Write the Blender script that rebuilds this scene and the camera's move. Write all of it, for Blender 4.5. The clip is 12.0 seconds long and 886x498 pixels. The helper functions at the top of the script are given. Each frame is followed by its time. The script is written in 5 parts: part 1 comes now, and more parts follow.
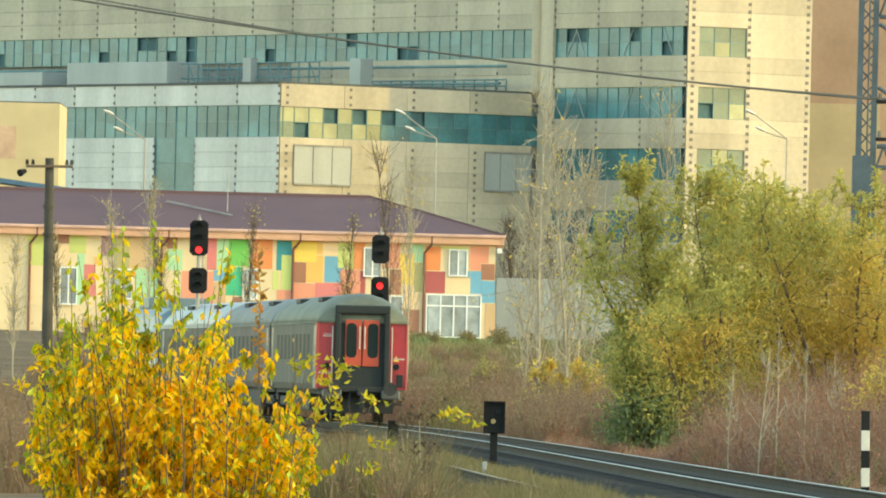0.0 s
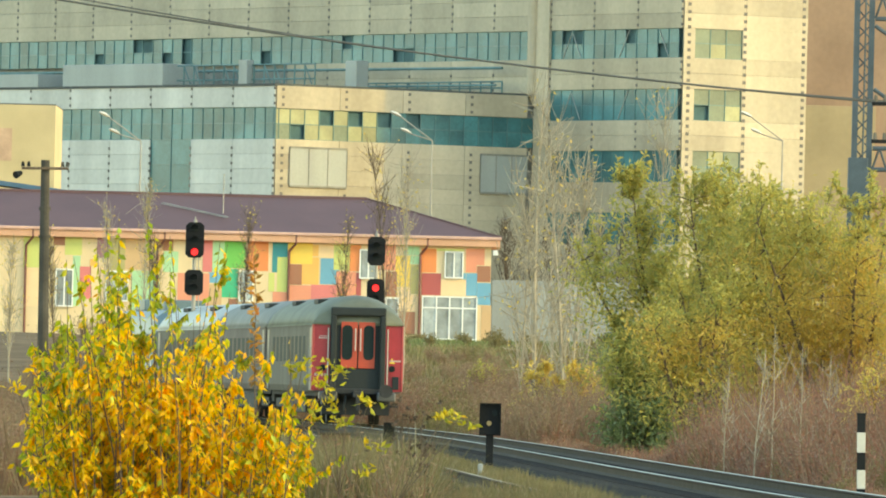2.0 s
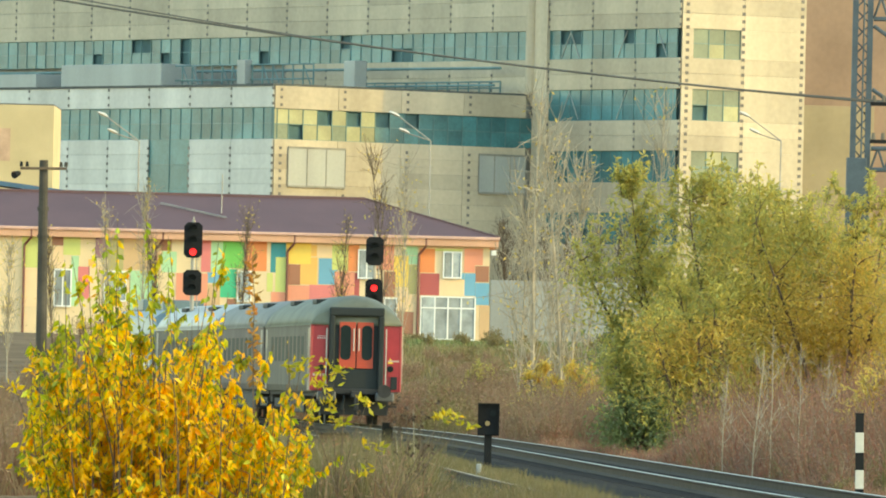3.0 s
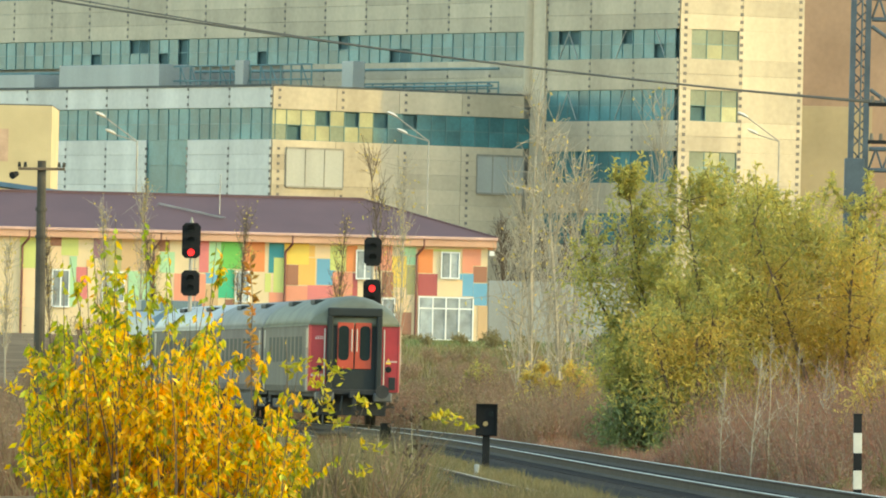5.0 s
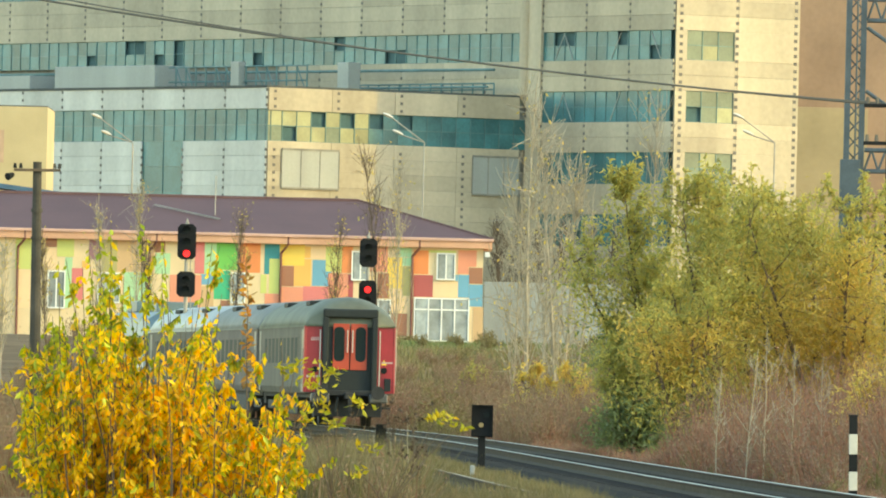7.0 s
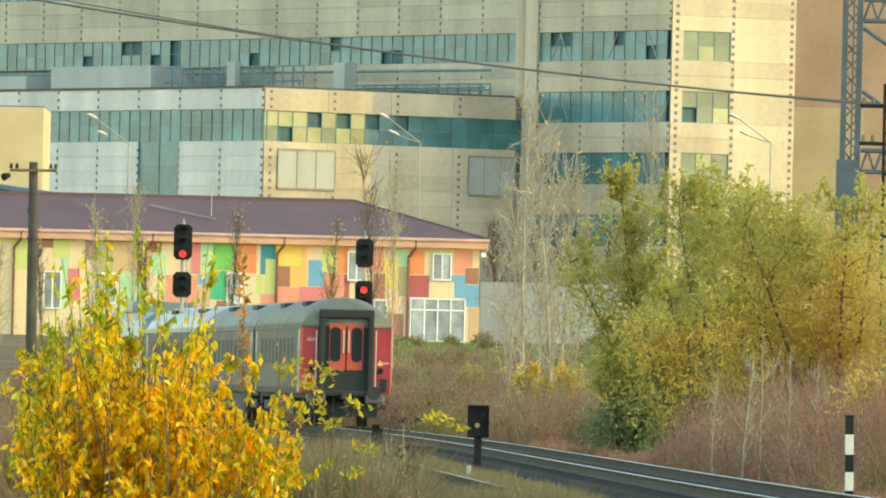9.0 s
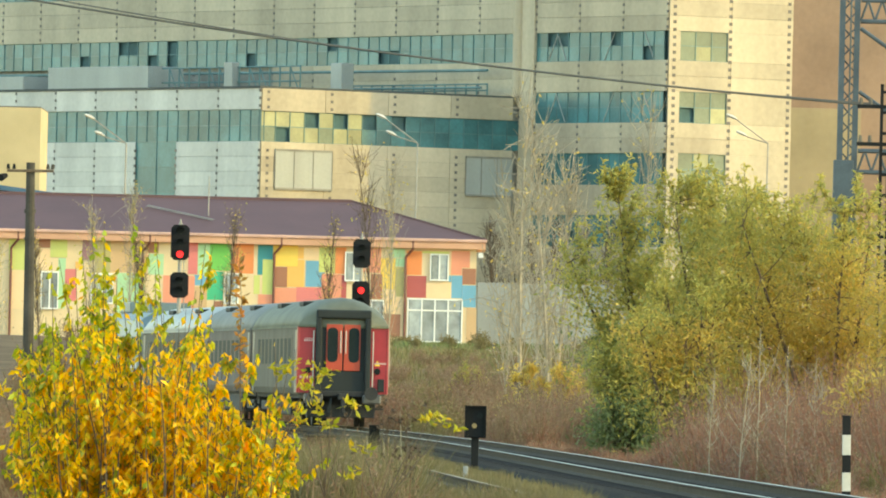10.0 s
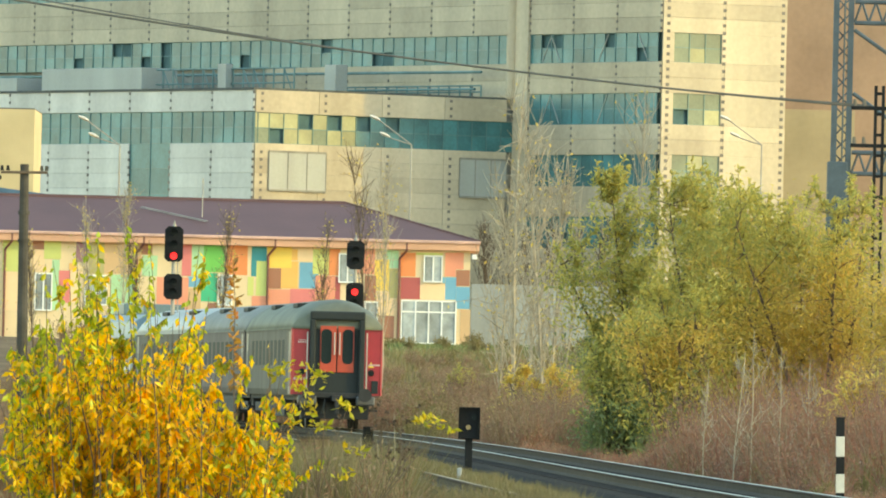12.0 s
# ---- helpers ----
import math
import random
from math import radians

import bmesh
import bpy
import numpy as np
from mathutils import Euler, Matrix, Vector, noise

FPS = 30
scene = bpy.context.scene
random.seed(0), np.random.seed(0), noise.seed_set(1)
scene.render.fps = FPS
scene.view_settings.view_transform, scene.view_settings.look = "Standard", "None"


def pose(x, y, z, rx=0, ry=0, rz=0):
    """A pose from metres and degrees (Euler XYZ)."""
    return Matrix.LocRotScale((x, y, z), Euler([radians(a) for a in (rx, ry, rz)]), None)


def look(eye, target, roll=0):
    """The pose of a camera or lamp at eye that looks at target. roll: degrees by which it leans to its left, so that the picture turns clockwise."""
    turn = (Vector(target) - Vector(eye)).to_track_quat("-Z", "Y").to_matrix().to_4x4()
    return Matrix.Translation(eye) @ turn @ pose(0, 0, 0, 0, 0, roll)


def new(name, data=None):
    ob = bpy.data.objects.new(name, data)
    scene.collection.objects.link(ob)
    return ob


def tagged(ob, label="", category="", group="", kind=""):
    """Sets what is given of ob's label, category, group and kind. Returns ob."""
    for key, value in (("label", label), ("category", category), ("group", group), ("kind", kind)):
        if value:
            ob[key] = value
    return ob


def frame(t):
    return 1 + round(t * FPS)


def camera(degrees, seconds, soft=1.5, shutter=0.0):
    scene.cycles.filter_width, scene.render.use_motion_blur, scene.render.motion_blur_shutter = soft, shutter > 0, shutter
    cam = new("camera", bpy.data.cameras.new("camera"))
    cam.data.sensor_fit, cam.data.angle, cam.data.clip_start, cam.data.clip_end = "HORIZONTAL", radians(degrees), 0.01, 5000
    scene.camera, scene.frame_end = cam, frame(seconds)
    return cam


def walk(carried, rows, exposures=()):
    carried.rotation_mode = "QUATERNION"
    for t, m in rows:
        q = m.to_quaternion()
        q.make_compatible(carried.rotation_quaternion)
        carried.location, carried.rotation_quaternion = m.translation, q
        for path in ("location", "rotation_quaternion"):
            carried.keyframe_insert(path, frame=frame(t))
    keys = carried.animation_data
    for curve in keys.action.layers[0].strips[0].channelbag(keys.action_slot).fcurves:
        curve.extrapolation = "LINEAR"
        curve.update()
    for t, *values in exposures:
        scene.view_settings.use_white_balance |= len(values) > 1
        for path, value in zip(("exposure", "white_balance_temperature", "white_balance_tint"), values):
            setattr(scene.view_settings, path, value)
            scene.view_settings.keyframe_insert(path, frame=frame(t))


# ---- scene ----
cam = camera(4.5, 12.0, soft=1.9)

# Tripod pan: seconds, yaw, pitch. Eye 1.4 m above the rail heads.
PAN = [
    (0.0, 0.0480, 0.6646), (0.5, 0.0400, 0.6668), (1.0, 0.0355, 0.6650), (1.5, 0.0325, 0.6715), (2.0, 0.0266, 0.6752),
    (2.5, 0.0220, 0.6732), (3.0, 0.0184, 0.6758), (5.0, 0.0085, 0.6784), (5.5, 0.0000, 0.6810), (6.0, -0.0080, 0.6838),
    (6.5, -0.0065, 0.6820), (7.0, -0.0139, 0.6848), (9.0, -0.0335, 0.6870), (9.5, -0.0345, 0.6860), (10.0, -0.0480, 0.6895),
    (10.5, -0.0560, 0.6912), (11.0, -0.0605, 0.6905), (11.5, -0.0685, 0.6950), (12.0, -0.0795, 0.6982),
]
LEAN = -1.375
walk(cam, [(t, pose(0, 0, 1.4, 90 + p, LEAN, w)) for t, w, p in PAN], exposures=[(0.0, 1.95, 7550, -2.0), (12.0, 1.95, 7550, -2.0)])

# ---- world and sun ----
SUN_AZ, SUN_EL = radians(109.5), radians(21.0)
world = bpy.data.worlds.new("sky")
scene.world = world
world.use_nodes = True
wn = world.node_tree
sky = wn.nodes.new("ShaderNodeTexSky")
sky.sky_type, sky.sun_disc = "NISHITA", False
sky.sun_elevation, sky.sun_rotation = SUN_EL, SUN_AZ
sky.dust_density, sky.air_density = 0.35, 1.2
wn.links.new(sky.outputs[0], wn.nodes["Background"].inputs[0])
wn.nodes["Background"].inputs[1].default_value = 0.15
sun = new("sun", bpy.data.lights.new("sun", "SUN"))
sun.data.energy, sun.data.angle, sun.data.color = 0.63, radians(0.6), (1.0, 0.70, 0.19)
to_sun = Vector((math.sin(SUN_AZ) * math.cos(SUN_EL), math.cos(SUN_AZ) * math.cos(SUN_EL), math.sin(SUN_EL)))
sun.matrix_world = look(to_sun * 50, (0, 0, 0))


# ---- materials ----
def mat(name, col, rough=0.8, metal=0.0, spread=0.25, scale=0.8, fine=12.0, bump=0.15, island=None, per_object=0.0, glow=0.0, streak=False, spec=0.5):
    """A surface with blotches at one scale and grain at another. island: colours picked per loose piece; per_object: tone spread between objects."""
    m = bpy.data.materials.new(name)
    m.use_nodes = True
    n, l = m.node_tree.nodes, m.node_tree.links
    b = n["Principled BSDF"]
    b.inputs["Roughness"].default_value, b.inputs["Metallic"].default_value = rough, metal
    b.inputs["Specular IOR Level"].default_value = spec
    g = n.new("ShaderNodeNewGeometry")
    place = g.outputs["Position"]
    if streak:
        sc = n.new("ShaderNodeVectorMath")
        sc.operation = "MULTIPLY"
        sc.inputs[1].default_value = (1.0, 1.0, 0.12)
        l.new(place, sc.inputs[0])
        place = sc.outputs[0]
    big, small = n.new("ShaderNodeTexNoise"), n.new("ShaderNodeTexNoise")
    big.inputs["Scale"].default_value, big.inputs["Detail"].default_value = scale, 5.0
    small.inputs["Scale"].default_value, small.inputs["Detail"].default_value = fine, 3.0
    l.new(place, big.inputs["Vector"])
    l.new(g.outputs["Position"], small.inputs["Vector"])
    add = n.new("ShaderNodeMath")
    add.operation = "MULTIPLY_ADD"
    l.new(small.outputs[0], add.inputs[0])
    add.inputs[1].default_value = 0.35
    l.new(big.outputs[0], add.inputs[2])
    tone = n.new("ShaderNodeMapRange")
    l.new(add.outputs[0], tone.inputs["Value"])
    tone.inputs["From Min"].default_value, tone.inputs["From Max"].default_value = 0.4, 0.95
    tone.inputs["To Min"].default_value, tone.inputs["To Max"].default_value = 1 - spread, 1 + spread
    val = tone.outputs[0]
    if per_object:
        info = n.new("ShaderNodeObjectInfo")
        pr = n.new("ShaderNodeMapRange")
        l.new(info.outputs["Random"], pr.inputs["Value"])
        pr.inputs["To Min"].default_value, pr.inputs["To Max"].default_value = 1 - per_object, 1 + per_object
        mu = n.new("ShaderNodeMath")
        mu.operation = "MULTIPLY"
        l.new(val, mu.inputs[0])
        l.new(pr.outputs[0], mu.inputs[1])
        val = mu.outputs[0]
    mix = n.new("ShaderNodeVectorMath")
    mix.operation = "SCALE"
    if island:
        ramp = n.new("ShaderNodeValToRGB")
        ramp.color_ramp.interpolation = "LINEAR"
        els = ramp.color_ramp.elements
        while len(els) < len(island):
            els.new(0.5)
        for k, c in enumerate(island):
            els[k].position = k / (len(island) - 1)
            els[k].color = (*c, 1)
        l.new(g.outputs["Random Per Island"], ramp.inputs[0])
        l.new(ramp.outputs[0], mix.inputs[0])
    else:
        mix.inputs[0].default_value = col
    l.new(val, mix.inputs["Scale"])
    l.new(mix.outputs[0], b.inputs["Base Color"])
    if bump:
        bp = n.new("ShaderNodeBump")
        bp.inputs["Strength"].default_value, bp.inputs["Distance"].default_value = bump, 0.05
        l.new(add.outputs[0], bp.inputs["Height"])
        l.new(bp.outputs[0], b.inputs["Normal"])
    if glow:
        b.inputs["Emission Color"].default_value = (*col, 1)
        b.inputs["Emission Strength"].default_value = glow
    return m


def leaf_mat(name, cols, through_light=0.35):
    m = mat(name, cols[0], rough=0.55, spread=0.3, scale=6.0, fine=40, bump=0, island=cols)
    n, l = m.node_tree.nodes, m.node_tree.links
    b = n["Principled BSDF"]
    tr, mx = n.new("ShaderNodeBsdfTranslucent"), n.new("ShaderNodeMixShader")
    src = b.inputs["Base Color"].links[0].from_socket
    l.new(src, tr.inputs[0])
    mx.inputs[0].default_value = through_light
    l.new(b.outputs[0], mx.inputs[1])
    l.new(tr.outputs[0], mx.inputs[2])
    l.new(mx.outputs[0], n["Material Output"].inputs[0])
    return m


M_GROUND = mat("dry_ground", (0.17, 0.115, 0.065), 0.95, spread=0.45, scale=0.35, fine=9, bump=0.5, spec=0.05)
M_BALLAST = mat("oily_ballast", (0.032, 0.029, 0.025), 0.95, spread=0.4, scale=2.0, fine=25, bump=0.8, spec=0.05)
M_RAIL = mat("rail_steel", (0.046, 0.036, 0.029), 0.8, 0.0, 0.3, 3, 30, spec=0.1)
M_DULLHEAD = mat("dull_rail_head", (0.27, 0.22, 0.15), 0.8, 0.0, 0.4, 0.9, 30, 0.05, spec=0.2)
M_RAILTOP = mat("polished_rail_head", (0.36, 0.35, 0.31), 0.5, 0.8, 0.3, 0.6, 30, 0.05)
M_SLEEPER = mat("oil_stained_sleeper", (0.038, 0.033, 0.028), 0.9, spread=0.3, scale=2, spec=0.05)
M_PANEL = mat("precast_concrete", (0.455, 0.385, 0.275), 0.9, spread=0.24, scale=0.25, fine=2.5, per_object=0.10, streak=True)
M_PALEPANEL = mat("whitish_precast_concrete", (0.56, 0.54, 0.48), 0.9, spread=0.2, scale=0.3, fine=2.5, per_object=0.08, streak=True)
# Glazing of the sunlit end, with the sun's reflection put into an olive colour.
M_ENDGLASS = mat("sunlit_olive_glass", (0.135, 0.17, 0.115), 0.45, 0.0, 0.25, 0.5, 4, 0.05, per_object=0.16)
M_MARK = mat("faded_marking", (0.48, 0.33, 0.31), 0.6, spread=0.15)
M_PLATE = mat("dark_fixing_plate", (0.15, 0.135, 0.12), 0.9, spread=0.3)
# Joint colour lightened: the haze of distance is put into it.
M_JOINT = mat("hazed_joint", (0.25, 0.235, 0.20), 0.9, spread=0.3)
M_STEEL = mat("painted_steel_grey_green", (0.11, 0.20, 0.20), 0.6, 0.2, 0.3)
M_GLASS = mat("dirty_teal_glass", (0.043, 0.148, 0.158), 0.35, 0.0, 0.45, 0.35, 4, 0.05, per_object=0.26)
# Dark interior lifted to teal, with distance haze in the colour.
M_VOID = mat("hazed_interior", (0.055, 0.115, 0.12), 0.8, spread=0.3)
M_ROOFDARK = mat("bitumen_roof", (0.08, 0.085, 0.08), 0.9)
M_SHEET = mat("grey_sheet_cladding", (0.33, 0.34, 0.31), 0.6, 0.1, 0.15, 0.4, 6, 0.1, streak=True)
M_ROOFTILE = mat("maroon_sheet_roof", (0.115, 0.055, 0.050), 0.6, 0.0, 0.15, 0.3, 5, 0.1)
M_FASCIA = mat("salmon_fascia", (0.62, 0.34, 0.21), 0.7, spread=0.1)
M_RENDER = mat("cream_render", (0.72, 0.55, 0.33), 0.9, spread=0.1, scale=0.5)
M_WHITE = mat("white_plastic_frame", (0.78, 0.77, 0.72), 0.4, spread=0.06)
M_CURTAIN = mat("window_glass_with_curtain", (0.30, 0.33, 0.33), 0.15, spread=0.35, scale=1.2, fine=5, bump=0.02, per_object=0.35)
M_PIPE = mat("brown_downpipe", (0.16, 0.055, 0.04), 0.5)
M_YELLOWHOUSE = mat("pale_yellow_render", (0.52, 0.41, 0.23), 0.9, spread=0.12, scale=0.4)
M_CONC = mat("weathered_concrete", (0.14, 0.125, 0.10), 0.9, spread=0.3, scale=1.5, fine=18)
M_BLACK = mat("matt_black_paint", (0.016, 0.017, 0.018), 0.75, spread=0.3, spec=0.12)
M_MAST = mat("galvanised_mast", (0.33, 0.31, 0.27), 0.6, 0.3, 0.25)
M_PWHITE = mat("white_paint", (0.53, 0.51, 0.45), 0.7, spread=0.12, scale=3)
M_PRED = mat("red_paint", (0.55, 0.05, 0.035), 0.6, spread=0.15, scale=3)
M_REDLAMP = mat("red_signal_lens", (1.0, 0.012, 0.02), 0.3, glow=0.55, spread=0.05)
M_LENS = mat("unlit_signal_lens", (0.014, 0.018, 0.018), 0.45, spread=0.1, spec=0.1)
M_COACH = mat("dusty_grey_coach_paint", (0.115, 0.106, 0.085), 0.75, 0.0, 0.28, 0.7, 6, 0.05, streak=True, spec=0.2)
M_COACHDARK = mat("dark_grey_coach_band", (0.11, 0.115, 0.115), 0.45, 0.0, 0.2, 0.7, 6, 0.05)
M_COACHROOF = mat("grey_coach_roof", (0.155, 0.165, 0.125), 0.75, 0.0, 0.25, 0.5, 5, 0.05, spec=0.25)
M_COACHRED = mat("red_coach_paint", (0.36, 0.02, 0.03), 0.42, 0.0, 0.15, 1.5, 9, 0.05)
M_RUBBER = mat("black_rubber", (0.013, 0.019, 0.019), 0.75, spread=0.3)
M_DOOR = mat("orange_red_door_paint", (0.44, 0.055, 0.024), 0.45, spread=0.12, scale=2)
M_DARKGLASS = mat("dark_window_glass", (0.02, 0.03, 0.03), 0.6, spread=0.3, spec=0.06)
M_UNDER = mat("sooty_running_gear", (0.035, 0.036, 0.036), 0.8, 0.2, 0.4, 3, 15)
M_LOCO = mat("blue_grey_locomotive_paint", (0.12, 0.17, 0.18), 0.5, 0.0, 0.2, 0.8)
M_YELLOW = mat("yellow_marking", (0.85, 0.6, 0.05), 0.5, spread=0.08)
M_BARK = mat("brown_bark", (0.12, 0.085, 0.055), 0.9, spread=0.35, scale=8)
M_PALEBARK = mat("pale_poplar_bark", (0.34, 0.29, 0.21), 0.85, spread=0.3, scale=3)
M_GOLD = leaf_mat("golden_leaves", [(0.92, 0.39, 0.006), (0.94, 0.53, 0.008), (0.94, 0.60, 0.010), (0.82, 0.61, 0.015), (0.95, 0.65, 0.012)], 0.6)
M_LIME = leaf_mat("yellow_green_leaves", [(0.18, 0.25, 0.012), (0.36, 0.40, 0.015), (0.64, 0.53, 0.015), (0.27, 0.33, 0.012), (0.50, 0.46, 0.015)], 0.6)
M_OLIVE = leaf_mat("olive_willow_leaves", [(0.29, 0.32, 0.10), (0.46, 0.41, 0.105), (0.58, 0.46, 0.11), (0.51, 0.42, 0.105), (0.33, 0.35, 0.10)], 0.55)
M_OCHRE = leaf_mat("ochre_willow_leaves", [(0.61, 0.42, 0.10), (0.71, 0.51, 0.105), (0.49, 0.41, 0.11), (0.64, 0.40, 0.10)], 0.55)
# Green darkened by the shade at the willows' feet, put into the leaf colour.
M_SHADELEAF = leaf_mat("shade_dark_green_leaves", [(0.14, 0.19, 0.08), (0.22, 0.25, 0.09), (0.18, 0.22, 0.085)], 0.35)
M_BRUSH = leaf_mat("dry_russet_brush", [(0.24, 0.115, 0.07), (0.25, 0.155, 0.09), (0.28, 0.20, 0.11), (0.20, 0.11, 0.07), (0.22, 0.19, 0.085)], 0.3)
M_RUSSET = leaf_mat("dark_russet_twigs", [(0.27, 0.105, 0.065), (0.29, 0.135, 0.08), (0.20, 0.11, 0.075), (0.27, 0.19, 0.11), (0.17, 0.10, 0.07)], 0.3)
M_WEED = leaf_mat("withered_weeds", [(0.16, 0.115, 0.05), (0.12, 0.10, 0.04), (0.13, 0.12, 0.04), (0.20, 0.15, 0.07)], 0.3)
M_STRAW = leaf_mat("straw_grass", [(0.238, 0.170, 0.068), (0.178, 0.136, 0.051), (0.145, 0.136, 0.043), (0.281, 0.212, 0.093)], 0.3)
M_GREEN = leaf_mat("green_grass", [(0.10, 0.16, 0.045), (0.16, 0.18, 0.055), (0.20, 0.18, 0.07)], 0.3)
# Sunlit panes: the sun on the glass is put into this cream.
M_SUNLITGLASS = mat("sunlit_cream_glass", (0.29, 0.285, 0.15), 0.45, 0.0, 0.25, 0.6, 5, 0.05, per_object=0.22)
M_TANLENS = mat("tan_lens", (0.27, 0.20, 0.09), 0.4)
M_POLE = mat("dark_weathered_pole", (0.075, 0.068, 0.056), 0.9, spread=0.35, scale=1.2, fine=14, spec=0.1)
M_WIRE = mat("grey_cable", (0.09, 0.09, 0.08), 0.6)


# ---- building helpers ----
def empty(name, m, label, category, group=""):
    ob = new(name)
    ob.matrix_world = m
    return tagged(ob, label, category, group)


def part(name, bm, material, parent=None, label=""):
    me = bpy.data.meshes.new(name)
    if isinstance(bm, tuple):
        me.from_pydata(bm[0], [], bm[1])
    else:
        bm.to_mesh(me)
        bm.free()
    me.materials.append(material)
    ob = new(name, me)
    if parent:
        ob.parent = parent
    return tagged(ob, label)


def again(name, ob, m, parent=None):
    """Another object on the same mesh, at the pose m."""
    o = new(name, ob.data)
    o.parent = parent or ob.parent
    o.matrix_basis = m
    return o


def box(bm, x0, x1, y0, y1, z0, z1, bevel=0.0):
    r = bmesh.ops.create_cube(bm, size=1.0, matrix=Matrix.Translation(((x0 + x1) / 2, (y0 + y1) / 2, (z0 + z1) / 2)) @ Matrix.Diagonal((x1 - x0, y1 - y0, z1 - z0, 1)))
    if bevel:
        es = {e for v in r["verts"] for e in v.link_edges}
        bmesh.ops.bevel(bm, geom=list(es), offset=bevel, segments=2, affect="EDGES", profile=0.5)
    return bm


def boxes(*bs, bevel=0.0):
    bm = bmesh.new()
    for b in bs:
        box(bm, *b, bevel=bevel)
    return bm


def rod(bm, a, b, r0, r1=None, n=8):
    a, b = Vector(a), Vector(b)
    d = b - a
    q = d.to_track_quat("Z", "Y").to_matrix().to_4x4()
    bmesh.ops.create_cone(bm, cap_ends=True, segments=n, radius1=r0, radius2=r0 if r1 is None else r1, depth=d.length, matrix=Matrix.Translation((a + b) / 2) @ q)
    return bm


def rods(*rs, n=8):
    bm = bmesh.new()
    for r in rs:
        rod(bm, *r, n=n)
    return bm


def loft(sections, closed=True, caps=True):
    """Skin over rings of equal length."""
    vs, fs = [], []
    k = len(sections[0])
    for s in sections:
        vs += [tuple(p) for p in s]
    for i in range(len(sections) - 1):
        for j in range(k if closed else k - 1):
            a, b = i * k + j, i * k + (j + 1) % k
            fs.append((a, b, b + k, a + k))
    if caps:
        fs.append(tuple(range(k - 1, -1, -1)))
        fs.append(tuple(range((len(sections) - 1) * k, len(sections) * k)))
    return vs, fs


def rounded(x0, x1, z0, z1, r, y0, y1):
    """An upright plate with rounded corners, from y0 to y1."""
    ring = []
    for cx, cz, a0 in ((x1 - r, z1 - r, 0), (x0 + r, z1 - r, 90), (x0 + r, z0 + r, 180), (x1 - r, z0 + r, 270)):
        ring += [(cx + r * math.cos(radians(a0 + 22.5 * k)), cz + r * math.sin(radians(a0 + 22.5 * k))) for k in range(5)]
    return loft([[(x, y, z) for x, z in ring] for y in (y0, y1)])


def tube(vs, fs, pts, radii, n=5):
    """Adds a bent tapered branch to plain lists."""
    base = len(vs)
    for i, p in enumerate(pts):
        d = (pts[min(i + 1, len(pts) - 1)] - pts[max(i - 1, 0)]).normalized()
        u = d.orthogonal().normalized()
        w = d.cross(u)
        for k in range(n):
            a = 2 * math.pi * k / n
            vs.append(p + (u * math.cos(a) + w * math.sin(a)) * radii[i])
    for i in range(len(pts) - 1):
        for k in range(n):
            a, b = base + i * n + k, base + i * n + (k + 1) % n
            fs.append((a, b, b + n, a + n))


def leaf(vs, fs, p, d, size, rng, ratio=0.45):
    """A folded pointed leaf of four triangles."""
    side = d.cross(Vector((rng.uniform(-1, 1), rng.uniform(-1, 1), rng.uniform(-1, 1)))).normalized() * size * ratio * 0.5
    up = d.cross(side).normalized() * size * 0.10
    k = len(vs)
    vs += [p, p + d * size * 0.5 + side + up, p + d * size, p + d * size * 0.5 - side + up, p + d * size * 0.5]
    fs += [(k, k + 1, k + 4), (k + 1, k + 2, k + 4), (k + 2, k + 3, k + 4), (k + 3, k, k + 4)]


def unit(a):
    return a / np.maximum(np.linalg.norm(a, axis=1, keepdims=True), 1e-6)


def leaf_cloud(places, ways, sizes, seed, ratio=0.35):
    """Many leaves, each folded along its midrib: two triangles from stalk to tip."""
    r = np.random.default_rng(seed)
    p, d, s = np.array(places, float), unit(np.array(ways, float)), np.array(sizes, float)[:, None]
    side = unit(np.cross(d, r.normal(size=d.shape))) * s * ratio * 0.5
    up = unit(np.cross(d, side)) * s * 0.09
    v = np.stack([p, p + d * s * 0.45 + side + up, p + d * s, p + d * s * 0.45 - side + up], 1).reshape(-1, 3)
    k = np.arange(len(p))[:, None] * 4
    f = np.concatenate([k + [0, 1, 2], k + [0, 2, 3]], 0)
    return v.tolist(), f.tolist()


def rnd_dir(rng, up=0.0):
    v = Vector((rng.gauss(0, 1), rng.gauss(0, 1), rng.gauss(0, 1) + up))
    return v.normalized() if v.length > 1e-4 else Vector((0, 0, 1))


def smooth(ob):
    for p in ob.data.polygons:
        p.use_smooth = True
    return ob


# ---- ground ----
def ground_z(x, y):
    t = min(max((y - 430) / 190, 0), 1)
    rise = t * t * (3 - 2 * t) * 3.9
    return -0.35 + rise + 0.10 * noise.noise((x * 0.13, y * 0.05, 0.0))


def track_x(y):
    """Centre line of the main track, which bends away to the left."""
    u = (y - 240) / 100
    return 2.24 - 3.3075 * u - 0.461 * u * u - 0.585 * u ** 3


def axis(a, b, step, far):
    mid = list(np.arange(a, b + step / 2, step))
    out, s = [], step
    lo, hi = a, b
    pre, post = [], []
    while hi < far:
        s *= 1.5
        lo, hi = lo - s, hi + s
        pre.insert(0, lo)
        post.append(hi)
    return pre + mid + post


xs, ys = axis(-50, 50, 2.0, 4500), axis(60, 700, 4.0, 4800)
gv = [(x, y, ground_z(x, y)) for y in ys for x in xs]
w = len(xs)
